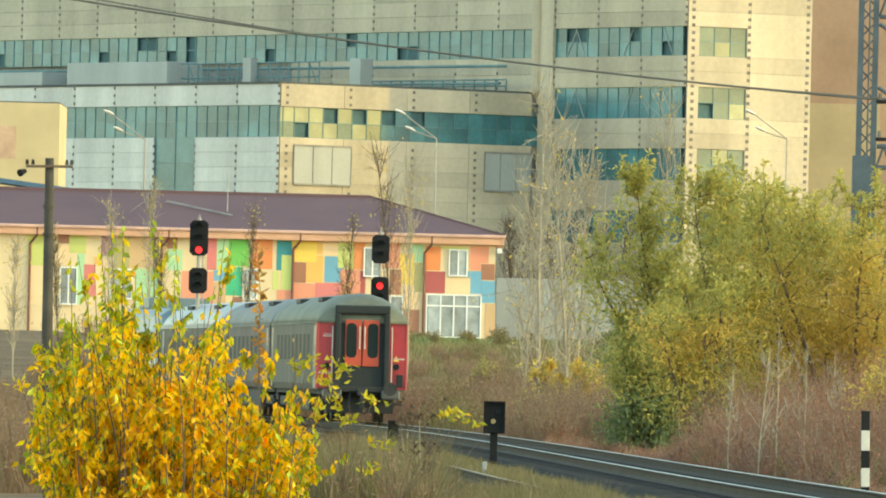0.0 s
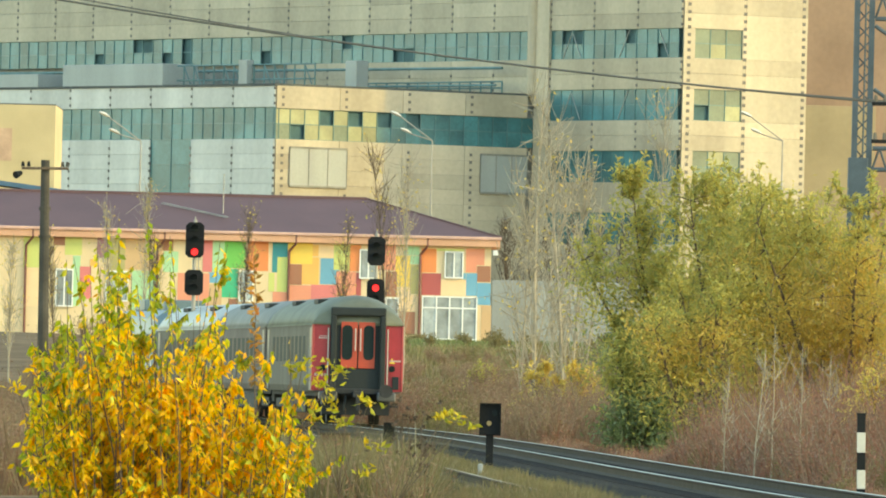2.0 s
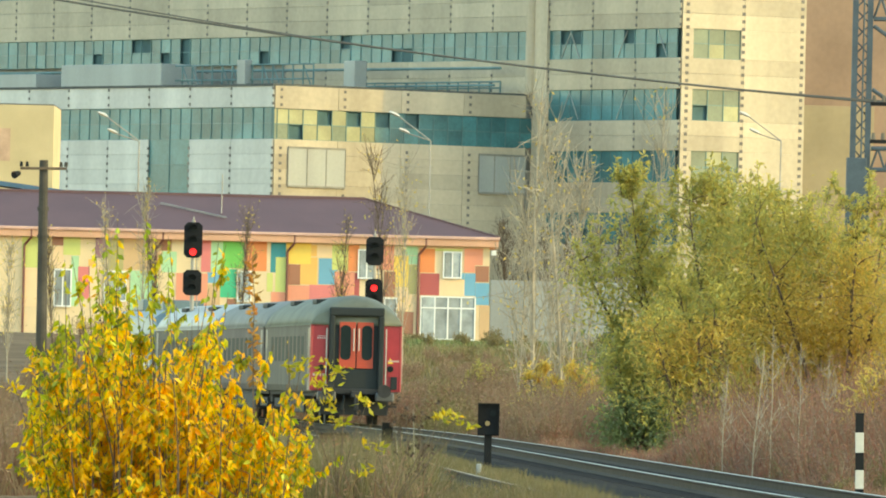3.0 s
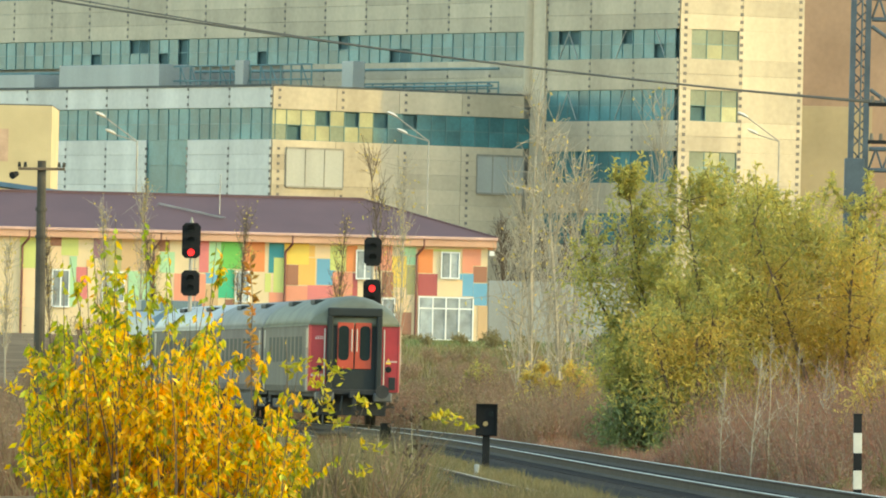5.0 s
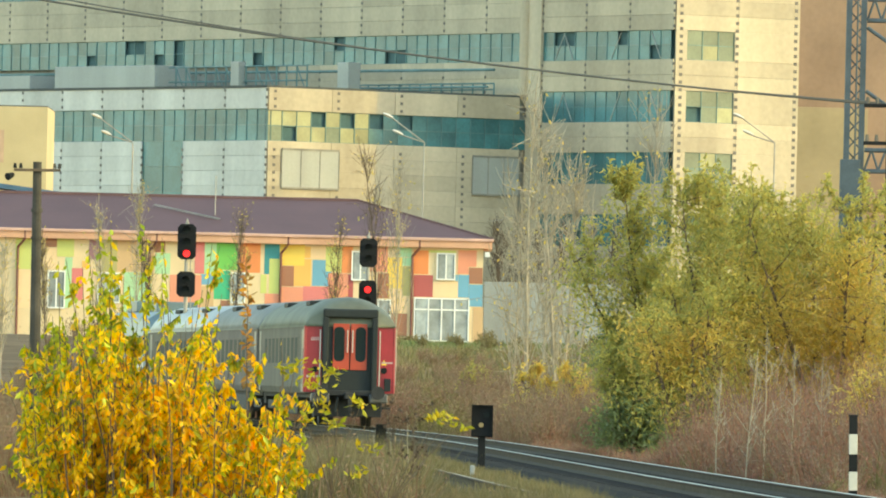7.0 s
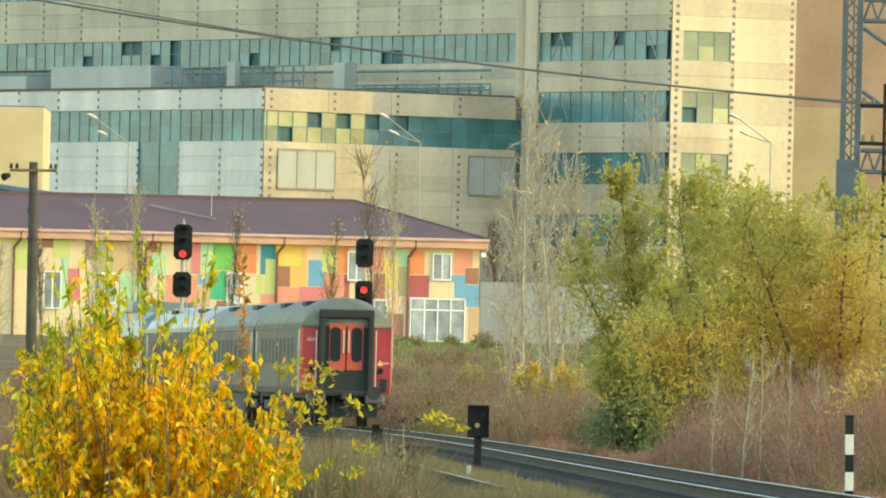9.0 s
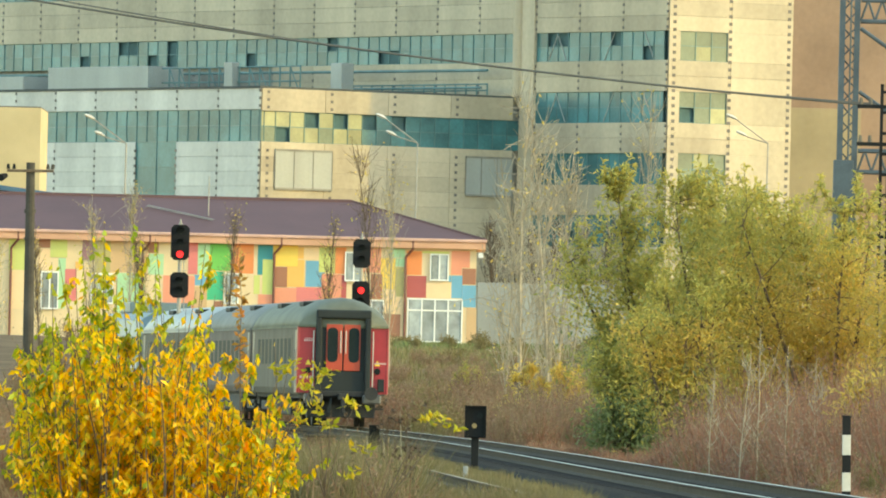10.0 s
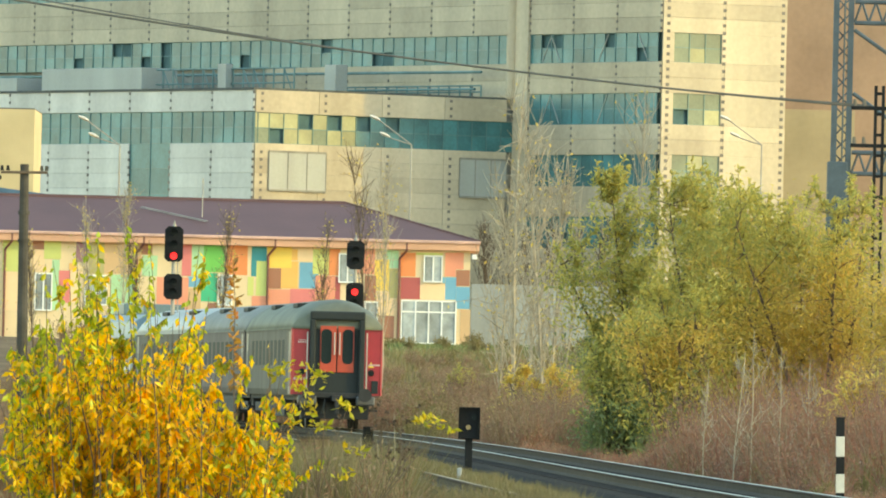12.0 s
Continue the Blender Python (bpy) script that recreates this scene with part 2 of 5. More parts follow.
gf = [(j * w + i, j * w + i + 1, (j + 1) * w + i + 1, (j + 1) * w + i) for j in range(len(ys) - 1) for i in range(w - 1)]
tagged(smooth(part("ground", (gv, gf), M_GROUND)), "dry autumn ground with soil and low growth", "ground", kind="structure")

# ---- tracks ----
def sweep(offset, y0, y1, step, prof):
    """A profile of (across, up) points carried along the main track's bend."""
    rings = []
    for y in np.arange(y0, y1 + 0.01, step):
        cx = track_x(y)
        tx = (track_x(y + 1) - track_x(y - 1)) / 2
        nx, ny = 1 / math.hypot(1, tx), -tx / math.hypot(1, tx)
        rings.append([(cx + nx * (offset + a), y + ny * (offset + a), z) for a, z in prof])
    return loft(rings)


def railway(name, offset, y0, y1, label, shiny):
    tr = empty(name, pose(0, 0, 0), label, "railway track", "parallel tracks")
    tagged(tr, kind="structure")
    part("ballast_bed", sweep(offset, y0, y1, 4.0, [(-2.2, -0.45), (2.2, -0.45), (1.6, -0.19), (-1.6, -0.19)]), M_BALLAST, tr)
    for side in (-0.7535, 0.7535):
        rail = part("rail", sweep(offset + side, y0, y1, 4.0, [(-0.07, -0.172), (0.07, -0.172), (0.012, -0.13), (0.012, -0.045), (0.036, -0.03), (0.036, -0.004), (-0.036, -0.004), (-0.036, -0.03), (-0.012, -0.045), (-0.012, -0.13)]), M_RAIL, tr)
        head = part("rail_head", sweep(offset + side, y0, y1, 4.0, [(-0.033, -0.003), (0.033, -0.003), (0.026, 0.002), (-0.026, 0.002)]), M_RAILTOP if shiny else M_DULLHEAD, rail, "polished running surface" if shiny else "dull rusty running surface")
    s0 = part("sleeper", boxes((-1.25, 1.25, -0.13, 0.13, -0.3, -0.172), bevel=0.015), M_SLEEPER, tr)
    y = max(y0, 118.0)
    s0.matrix_basis = sleeper_pose(offset, y)
    for k in range(1, 260):
        again("sleeper", s0, sleeper_pose(offset, y + 0.62 * k), tr)
    return tr


def sleeper_pose(offset, y):
    tx = (track_x(y + 1) - track_x(y - 1)) / 2
    return pose(track_x(y) + offset, y, 0, 0, 0, -math.degrees(math.atan(tx)))


railway("main_railway_track", 0.0, 60, 520, "curving railway track with polished rails on dark ballast", True)
railway("side_railway_track", -4.8, 60, 520, "overgrown side track with dull rails in dry weeds", False)

# ---- factory: long left-facing front, short sunlit end, lower annex ----
FAC = pose(17.77, 884, 0, 0, 0, 34.3)
STOREYS = [(12.6, 15.1), (17.5, 20.0), (22.4, 24.85), (27.3, 29.6), (33.2, 35.6)]


def facade_panels(parent, plate, wall, x0, y0, turn, bays, z0, z1, skip=()):
    """Six-metre precast panels, 1.2 m high, and the dark fixing plates along the bay joints. wall: name of the plane's pose."""
    base = pose(x0, y0, 0, 0, 0, turn)
    n = max(1, round((z1 - z0) / 1.2))
    h = (z1 - z0) / n
    for b in range(bays):
        for k in range(n):
            if (b, k) in skip:
                continue
            again("panel", plate, base @ pose(6 * b + 3, 0, z0 + h * k) @ Matrix.Diagonal((1, 1, h / 1.2, 1)), parent)


def joint_plates(parent, x0, y0, turn, bays, z0, z1):
    base = pose(x0, y0, 0, 0, 0, turn)
    bm = bmesh.new()
    for b in range(bays + 1):
        for z in np.arange(z0 + 0.3, z1 - 0.1, 0.6):
            box(bm, 6 * b - 0.12, 6 * b + 0.12, -0.15, -0.05, z - 0.11, z + 0.11)
    o = tagged(part("joint_plating", bm, M_PLATE, parent, "dark steel fixing plates along the panel joints"), kind="stuff")
    o.matrix_basis = base


def window_strip(parent, pane, x0, y0, turn, length, z0, z1, across=1.5, rows=2, broken=0.12, rng=random.Random(3), bar=0.09, holes=None, lit=None):
    base = pose(x0, y0, 0, 0, 0, turn)
    win = part("window", boxes((0, length, 0.25, 0.35, z0, z1)), M_VOID, parent, "dark void behind a strip of industrial glazing")
    win.matrix_basis = base
    nx = round(length / across)
    w, h = length / nx, (z1 - z0) / rows
    fr = bmesh.new()
    for i in range(nx + 1):
        box(fr, max(0, i * w - bar / 2), min(length, i * w + bar / 2), -0.04, 0.06, z0, z1)
    for j in range(rows + 1):
        box(fr, 0, length, -0.03, 0.05, max(z0, z0 + j * h - bar / 2), min(z1, z0 + j * h + bar / 2))
    part("window_frame", fr, M_STEEL, win)
    for i in range(nx):
        for j in range(rows):
            if (i, j) not in holes if holes is not None else rng.random() > broken:
                again("pane", lit[0] if lit and (i, j) in lit[1] else pane, pose(i * w + w / 2, 0.02, z0 + j * h + h / 2) @ Matrix.Diagonal((w, 1, h, 1)), win)
    return win


def factory():
    f = empty("factory_building", FAC, "large derelict precast concrete factory with bands of teal glazing", "factory")
    plate = part("panel", boxes((-2.985, 2.985, -0.12, 0.0, 0.008, 1.192), bevel=0.012), M_PANEL, f)
    plate.matrix_basis = pose(12.0, 60, 10, 0, 0, 90)
    pane = part("pane", boxes((-0.5, 0.5, -0.008, 0.008, -0.5, 0.5)), M_GLASS, f)
    pane.matrix_basis = pose(12.03, 50, 10, 0, 0, 90)
    # cores behind the cladding
    part("core_wall", boxes((0.4, 12.0, 0.4, 128, -1, 39)), M_JOINT, f, "dark concrete frame behind the cladding")
    part("annex_core_wall", boxes((-24.5, 0.4, 20.4, 128, -1, 24.2)), M_JOINT, f, "dark concrete frame of the lower annex")
    part("annex_roof", boxes((-25.1, 0.0, 19.9, 128, 24.36, 24.55)), M_ROOFDARK, f, "dark flat bitumen roof of the annex")
    edges = [-1.0] + [z for s in STOREYS for z in s] + [39.0]
    solid = list(zip(edges[0::2], edges[1::2]))
    # long front of the main block, seen above the annex
    for z0, z1 in solid:
        if z1 > 5:
            facade_panels(f, plate, "front", 0, 18, -90, 3, z0, z1)
            joint_plates(f, 0, 18, -90, 3, z0, z1)
    for z0, z1 in STOREYS:
        window_strip(f, pane, 0.0, 18.0, -90, 17.5, z0, z1, across=1.5, broken=0.06, bar=0.07)
    for z0, z1 in [(24.6, 27.3), (29.6, 33.2), (35.6, 39)]:
        facade_panels(f, plate, "front", 0, 122, -90, 17, z0, z1, skip={(b, k) for b in range(11) for k in (0, 1)} if z0 < 25 else ())
        joint_plates(f, 0, 122, -90, 17, z0, z1)
    for z0, z1 in STOREYS[3:]:
        window_strip(f, pane, 0.0, 122.0, -90, 101, z0, z1, across=1.5, broken=0.06, rng=random.Random(5), bar=0.07)
    part("pilaster", boxes((-0.3, 0.4, 18.05, 19.95, -1, 39), bevel=0.03), M_PANEL, f, "pale vertical pilaster")
    part("riser_pipe", rods(((-0.35, 20.2, 24.6), (-0.35, 20.2, 39), 0.42), n=12), M_PANEL, f, "pale vertical duct on the facade")
    # sunlit end of the main block
    olive = part("pane", boxes((-0.5, 0.5, -0.008, 0.008, -0.5, 0.5)), M_ENDGLASS, f)
    olive.matrix_basis = pose(12.03, 54, 10, 0, 0, 90)
    for z0, z1 in solid:
        facade_panels(f, plate, "end", 0, 0, 0, 2, z0, z1)
    cream = part("pane", boxes((-0.5, 0.5, -0.008, 0.008, -0.5, 0.5)), M_SUNLITGLASS, f)
    cream.matrix_basis = pose(12.03, 52, 10, 0, 0, 90)
    gaps = [{(0, 1)}, set(), {(0, 0)}, set(), {(2, 1)}]
    # Panes that catch the sun get the brighter cream colour.
    lit_panes = [set(), {(1, 1)}, {(2, 0)}, {(1, 0)}, {(0, 0)}]
    for (z0, z1), gap, bright in zip(STOREYS, gaps, lit_panes):
        window_strip(f, olive, 1.1, 0.0, 0, 4.6, z0, z1, across=1.53, bar=0.06, holes=gap, lit=(cream, bright))
        for x0, x1 in ((0.02, 1.1), (5.7, 11.97)):
            part("panel", boxes((x0, x1, -0.12, 0, z0, z1), bevel=0.02), M_PANEL, f)
    for x in (0.5, 5.9, 11.6):
        bm = bmesh.new()
        for z in np.arange(0.3, 38.6, 0.6):
            box(bm, x - 0.15, x + 0.15, -0.15, -0.05, z - 0.13, z + 0.13)
        tagged(part("joint_plating", bm, M_PLATE, f, "dark steel fixing plates along a panel joint"), kind="stuff")
    # annex: long shaded front
    pale = part("panel", boxes((-2.985, 2.985, -0.12, 0.0, 0.008, 1.192), bevel=0.012), M_PALEPANEL, f)
    pale.matrix_basis = pose(12.0, 70, 10, 0, 0, 90)
    facade_panels(f, pale, "annex", -24.9, 122, -90, 17, 22.7, 24.4)
    facade_panels(f, pale, "annex", -24.9, 122, -90, 17, -1, 20.2, skip={(b, k) for b in (14,) for k in range(20)})
    joint_plates(f, -24.9, 122, -90, 17, 22.7, 24.4)
    joint_plates(f, -24.9, 122, -90, 17, 9, 20.2)
    window_strip(f, pane, -24.9, 122, -90, 102, 20.2, 22.7, across=1.5, broken=0.02, rng=random.Random(11), bar=0.07)
    window_strip(f, pane, -24.9, 38, -90, 6, 10.2, 20.2, across=3.0, rows=5, broken=0.0, rng=random.Random(12), bar=0.05)
    # annex: sunlit end, shaded by the main block further along
    facade_panels(f, plate, "annex_end", -24.9, 20, 0, 4, 22.6, 24.4)
    facade_panels(f, plate, "annex_end", -24.9, 20, 0, 4, -1, 20.2)
    joint_plates(f, -24.3, 20, 0, 4, 22.6, 24.4)
    joint_plates(f, -24.3, 20, 0, 4, 9, 20.2)
    # Cream panes end at the shadow's edge: sunlight put into the glass colour.
    window_strip(f, cream, -24.9, 20, 0, 9.6, 20.2, 22.6, across=1.37, bar=0.06, holes={(1, 0), (3, 1), (5, 1)}, lit=(olive, {(0, 0), (4, 0)}))
    window_strip(f, pane, -15.3, 20, 0, 15.3, 20.2, 22.6, across=1.4, broken=0.05, rng=random.Random(15), bar=0.06)
    # big shuttered openings on the annex end
    for x0, x1 in ((-23.6, -18.2), (-5.4, -0.9)):
        g = part("shutter", boxes((x0, x1, -0.22 + 20, 19.86, 16.6, 19.6)), M_SHEET, f, "pale sheet-metal shutter")
        bm = bmesh.new()
        for x in np.linspace(x0, x1, 4):
            box(bm, x - 0.035, x + 0.035, 19.74, 19.775, 16.6, 19.5)
        box(bm, x0, x1, 19.72, 19.78, 19.5, 19.65)
        box(bm, x0, x1, 19.70, 19.78, 16.45, 16.6)
        part("shutter_frame", bm, M_JOINT, g)
    # roof terrace clutter of the annex
    part("roof_hut", boxes((-9.0, -5.5, 61.2, 76.6, 24.5, 27.1), bevel=0.05), M_SHEET, f, "long grey sheet-clad roof hut")
    part("roof_hut", boxes((-9.0, -5.5, 80.5, 98, 24.5, 26.4), bevel=0.05), M_SHEET, f, "low grey sheet-clad roof hut")
    part("roof_hut", boxes((-6.0, -4.8, 37.0, 38.6, 24.5, 27.2), bevel=0.05), M_SHEET, f, "small pale roof hut")
    for y0, y1, x in ((40, 60.5, -8.0), (22, 41.5, -2.0)):
        bm = bmesh.new()
        top = 26.9 if y0 == 40 else 25.5
        for y in np.arange(y0, y1 + 0.1, 1.5):
            rod(bm, (x, y, 24.5), (x, y, top), 0.07, n=5)
            if y + 1.5 <= y1 and int(y) % 2 == 0 and y0 == 40:
                rod(bm, (x, y, 24.6), (x, y + 1.5, top), 0.05, n=5)
        for z in (top, (top + 24.5) / 2):
            rod(bm, (x, y0, z), (x, y1, z), 0.07, n=5)
        part("railing", bm, M_STEEL, f, "grey-green steel railing on the roof")
    part("roof_post", boxes((-8.6, -7.9, 49.2, 50.4, 24.5, 27.3), bevel=0.04), M_SHEET, f, "pale upright duct on the annex roof")
    for y, up in ((16.4, 1), (15.2, -1), (3.2, -1), (8.6, 1)):
        for z0, z1 in STOREYS[2:4]:
            part("brace", rods(((-0.01, y, z0 + 0.1 if up > 0 else z1 - 0.1), (-0.01, y - 1.3, z1 - 0.1 if up > 0 else z0 + 0.1), 0.045), n=5), M_SHEET, f, "pale diagonal brace in the glazing")
    part("roof_pipe", rods(((-2.0, 22, 26.6), (-2.0, 120, 26.9), 0.11), ((-2.6, 22, 25.2), (-2.6, 120, 25.3), 0.10), n=8), M_STEEL, f, "long pipes along the roof")


factory()


def brown_block():
    b = empty("brown_factory_block", pose(27.6, 940, 0, 0, 0, 8), "tall windowless brown and beige factory block", "factory")
    part("wall", boxes((0, 40, 0, 30, -1, 42)), mat("brown_render", (0.31, 0.205, 0.135), 0.9, spread=0.22, scale=0.15, fine=2), b)
    c = mat("beige_render", (0.36, 0.285, 0.165), 0.9, spread=0.15, scale=0.2, fine=2)
    for x0, x1, z0, z1 in ((-0.2, 7.6, 0, 25.2), (8.5, 12, 0, 16), (10, 14, 18, 26), (11.5, 16, 31, 34)):
        part("panel", boxes((x0, x1, -0.1, 0.0, z0, z1), bevel=0.02), c, b, "beige rendered panel")


def lattice_tower():
    t = empty("lattice_tower", pose(28.95, 800, 3.4), "tall blue-grey steel lattice tower beside the factory", "steel tower")
    m = mat("blue_grey_steel", (0.06, 0.085, 0.105), 0.6, 0.2, 0.3)
    for x in (-0.55, 0.5):
        part("column", boxes((x - 0.2, x + 0.2, -0.3, 0.3, 0, 34)), m, t)
        part("column", boxes((x + 6.6, x + 7.0, -0.3, 0.3, 0, 34)), m, t)
    part("ladder", rods(((0.05, -0.35, 14), (0.05, -0.35, 34), 0.07), n=5), m, t)
    for z in np.arange(1, 33, 1.1):
        part("brace", rods(((-0.55, -0.2, z), (0.5, -0.2, z + 1.1), 0.06), ((-0.55, 0.2, z + 1.1), (0.5, 0.2, z), 0.06), n=5), m, t)
    for z in (13.8, 24.5, 30):
        bm = rods(((0.75, 0, z), (6.6, 0, z), 0.16), ((0.75, 0, z + 1.5), (6.6, 0, z + 1.5), 0.16), n=6)
        for k in range(6):
            rod(bm, (0.75 + k, 0, z), (1.25 + k, 0, z + 1.5), 0.09, n=5)
            rod(bm, (1.25 + k, 0, z + 1.5), (1.75 + k, 0, z), 0.09, n=5)
        part("truss", bm, m, t)
    for z in (15.5, 20, 26):
        part("brace", rods(((0.75, 0, z + 4), (6.6, 0, z), 0.14), n=6), m, t)
    part("base_block", boxes((-0.95, 0.45, -0.7, 0.7, 0, 14.6), bevel=0.05), m, t)


def yellow_house():
    h = empty("yellow_house", pose(-26.9, 760, 3.4), "plain pale yellow rendered block in sunlight", "house")
    part("wall", boxes((-25, 0, 0, 14, -1, 16)), M_YELLOWHOUSE, h)
    part("roof", boxes((-25.0, 0.0, 0.0, 14.0, 16.0, 16.08)), M_ROOFDARK, h)
    part("window", boxes((-4.6, -2.9, -0.03, 0.05, 12.2, 14.4)), mat("pinkish_blind", (0.5, 0.33, 0.22), 0.8), h, "window with a drawn pinkish blind")
    part("window", boxes((-1.9, -0.4, -0.03, 0.05, 9.2, 10.6)), mat("pink_blind", (0.5, 0.33, 0.22), 0.8), h, "window with a drawn pinkish blind")


brown_block()
lattice_tower()
yellow_house()


# ---- nursery school with coloured front ----
PAINTS = {
    "teal": (0.02, 0.24, 0.25), "lime": (0.56, 0.58, 0.16), "salmon": (0.74, 0.27, 0.15), "yellow": (0.83, 0.55, 0.08), "brown": (0.34, 0.13, 0.06),
    "amber": (0.80, 0.42, 0.09), "sky": (0.13, 0.34, 0.46), "pink": (0.66, 0.17, 0.15), "orange": (0.78, 0.24, 0.06), "crimson": (0.42, 0.07, 0.06),
    "mint": (0.38, 0.60, 0.32), "olive": (0.42, 0.35, 0.12), "cream": (0.80, 0.55, 0.30), "tan": (0.58, 0.36, 0.17), "plum": (0.30, 0.13, 0.15),
    "green": (0.14, 0.48, 0.07), "emerald": (0.03, 0.42, 0.19),
}
PAINT_MATS = {k: mat(k + "_facade_paint", tuple(0.95 * a + 0.04 for a in c), 0.85, spread=0.07, scale=0.6, fine=8, bump=0.1) for k, c in PAINTS.items()}
school = empty("nursery_school", pose(0, 676, 3.4), "two-storey building with patchwork coloured walls and maroon hipped roof", "building")
part("wall", boxes((-46, 2.4, 0, 13, -1, 6.3)), M_RENDER, school, "cream rendered wall")


layer = [0]


def paint(colour, x0, z0, x1, z1):
    layer[0] = (layer[0] + 1) % 6
    part("colour_panel", boxes((x0, x1, -0.01 - 0.004 * layer[0], 0.0, z0 - 3.4, min(z1, 9.55) - 3.4)), PAINT_MATS[colour], school, colour + " painted facade field")


def school_window(x0, x1, z0, z1, lights=2, transom=0.0):
    z0, z1 = z0 - 3.4, z1 - 3.4
    win = part("window", boxes((x0, x1, -0.049, -0.036, z0, z1)), M_VOID, school, "white-framed window with pale curtains")
    bm = bmesh.new()
    t = 0.09
    box(bm, x0 - t, x0, -0.12, -0.031, z0 - t, z1 + t)
    box(bm, x1, x1 + t, -0.12, -0.031, z0 - t, z1 + t)
    box(bm, x0, x1, -0.12, -0.031, z1, z1 + t)
    box(bm, x0 - 0.05, x1 + 0.05, -0.18, -0.031, z0 - t, z0)
    w = (x1 - x0) / lights
    for k in range(1, lights):
        box(bm, x0 + k * w - t / 2, x0 + k * w + t / 2, -0.11, -0.046, z0, z1)
    if transom:
        box(bm, x0, x1, -0.105, -0.047, z1 - transom - t / 2, z1 - transom + t / 2)
    part("window_frame", bm, M_WHITE, win)
    for k in range(lights):
        part("pane", boxes((x0 + k * w + t / 2, x0 + (k + 1) * w - t / 2, -0.068, -0.054, z0, z1)), M_CURTAIN, win)


paint("teal", -10.72, 7.72, -9.82, 9.51)
paint("lime", -10.41, 6.57, -9.79, 8.65)
paint("salmon", -10.65, 4.26, -9.80, 6.55)
paint("yellow", -9.79, 8.27, -8.31, 9.53)
paint("brown", -9.76, 7.02, -8.93, 8.23)
paint("amber", -9.00, 7.05, -7.92, 8.68)
paint("sky", -7.82, 7.08, -6.70, 8.64)
paint("lime", -7.04, 7.96, -6.07, 9.45)
paint("pink", -8.36, 5.85, -6.81, 7.04)
paint("salmon", -6.86, 5.95, -5.66, 7.87)
paint("orange", -6.08, 7.90, -5.42, 9.47)
paint("crimson", -5.71, 5.96, -5.36, 7.82)
paint("yellow", -7.29, 4.21, -6.20, 5.84)
paint("salmon", -9.73, 4.15, -8.32, 6.98)
paint("salmon", -6.24, 4.22, -5.37, 5.91)
paint("brown", -3.91, 6.44, -3.22, 7.94)
paint("salmon", -4.38, 8.02, -3.33, 9.51)
paint("yellow", -3.32, 7.04, -2.44, 8.89)
paint("mint", -2.79, 8.95, -1.91, 9.48)
paint("mint", -2.46, 8.42, -1.90, 8.91)
paint("olive", -2.45, 6.62, -1.93, 8.38)
paint("cream", -3.16, 5.59, -2.41, 6.99)
paint("cream", -2.40, 5.60, -2.12, 6.58)
paint("brown", -3.03, 4.16, -2.08, 5.55)
paint("orange", -1.78, 7.94, -0.88, 9.36)
paint("crimson", -1.74, 6.58, -0.58, 7.89)
paint("lime", -0.88, 9.25, 0.75, 9.38)
paint("cream", -0.58, 6.61, 0.93, 7.51)
paint("salmon", 0.89, 8.00, 1.54, 9.42)
paint("salmon", 1.54, 8.44, 2.00, 9.44)
paint("brown", 1.56, 7.44, 2.38, 8.40)
paint("sky", 0.75, 7.58, 0.91, 7.95)
paint("sky", 0.93, 6.60, 1.58, 7.95)
paint("sky", 1.59, 6.07, 2.41, 7.39)
paint("tan", 1.88, 3.84, 2.47, 6.03)
paint("teal", -5.39, 4.24, -3.38, 4.73)
paint("brown", -8.33, 4.18, -7.28, 5.78)
paint("cream", -7.95, 8.68, -7.05, 9.43)
paint("amber", -8.31, 8.74, -7.96, 9.42)
paint("brown", -23.84, 9.03, -23.17, 9.64)
paint("lime", -23.16, 8.48, -22.15, 9.58)
paint("cream", -23.89, 7.71, -23.14, 8.99)
paint("mint", -22.66, 5.42, -22.22, 8.44)
paint("pink", -22.25, 5.87, -21.54, 7.80)
paint("cream", -21.56, 5.89, -20.79, 7.79)
paint("plum", -21.24, 8.35, -20.49, 9.63)
paint("amber", -21.64, 7.83, -21.23, 8.25)
paint("lime", -25.64, 7.67, -24.51, 9.52)
paint("mint", -17.26, 7.58, -16.36, 8.83)
paint("brown", -17.35, 8.87, -16.68, 9.65)
paint("pink", -14.89, 7.66, -14.30, 9.56)
paint("mint", -14.31, 7.68, -13.58, 9.51)
paint("green", -13.59, 7.92, -12.33, 9.52)
paint("emerald", -13.74, 6.15, -12.75, 7.86)
paint("sky", -14.49, 7.00, -13.75, 7.63)
paint("orange", -12.22, 7.78, -10.96, 9.56)
paint("lime", -10.92, 6.57, -10.57, 7.68)
paint("brown", -13.29, 5.22, -12.73, 6.07)
paint("tan", -14.47, 5.34, -13.71, 6.91)
paint("cream", -25.59, 5.36, -24.67, 7.62)
paint("olive", -20.49, 7.65, -19.54, 9.65)
paint("tan", -19.55, 7.70, -17.33, 9.67)
paint("salmon", -16.36, 5.32, -14.46, 7.55)
paint("mint", -19.10, 5.25, -17.46, 7.63)
school_window(-0.30, 0.66, 7.70, 9.15, 2)
school_window(-5.40, -4.50, 7.55, 9.15, 2)
school_window(-1.60, 1.55, 4.0, 6.45, 4, 0.62)
school_window(-5.25, -3.15, 4.90, 6.30, 3)
school_window(-23.6, -22.7, 5.45, 7.55, 2)
school_window(-20.6, -19.4, 5.85, 7.5, 2)
school_window(-12.6, -11.9, 6.0, 7.7, 2)
part("plinth_wall", boxes((-1.7, 1.65, -0.14, -0.031, -0.2, 0.48)), M_WHITE, school, "white panel under the tall glazing")
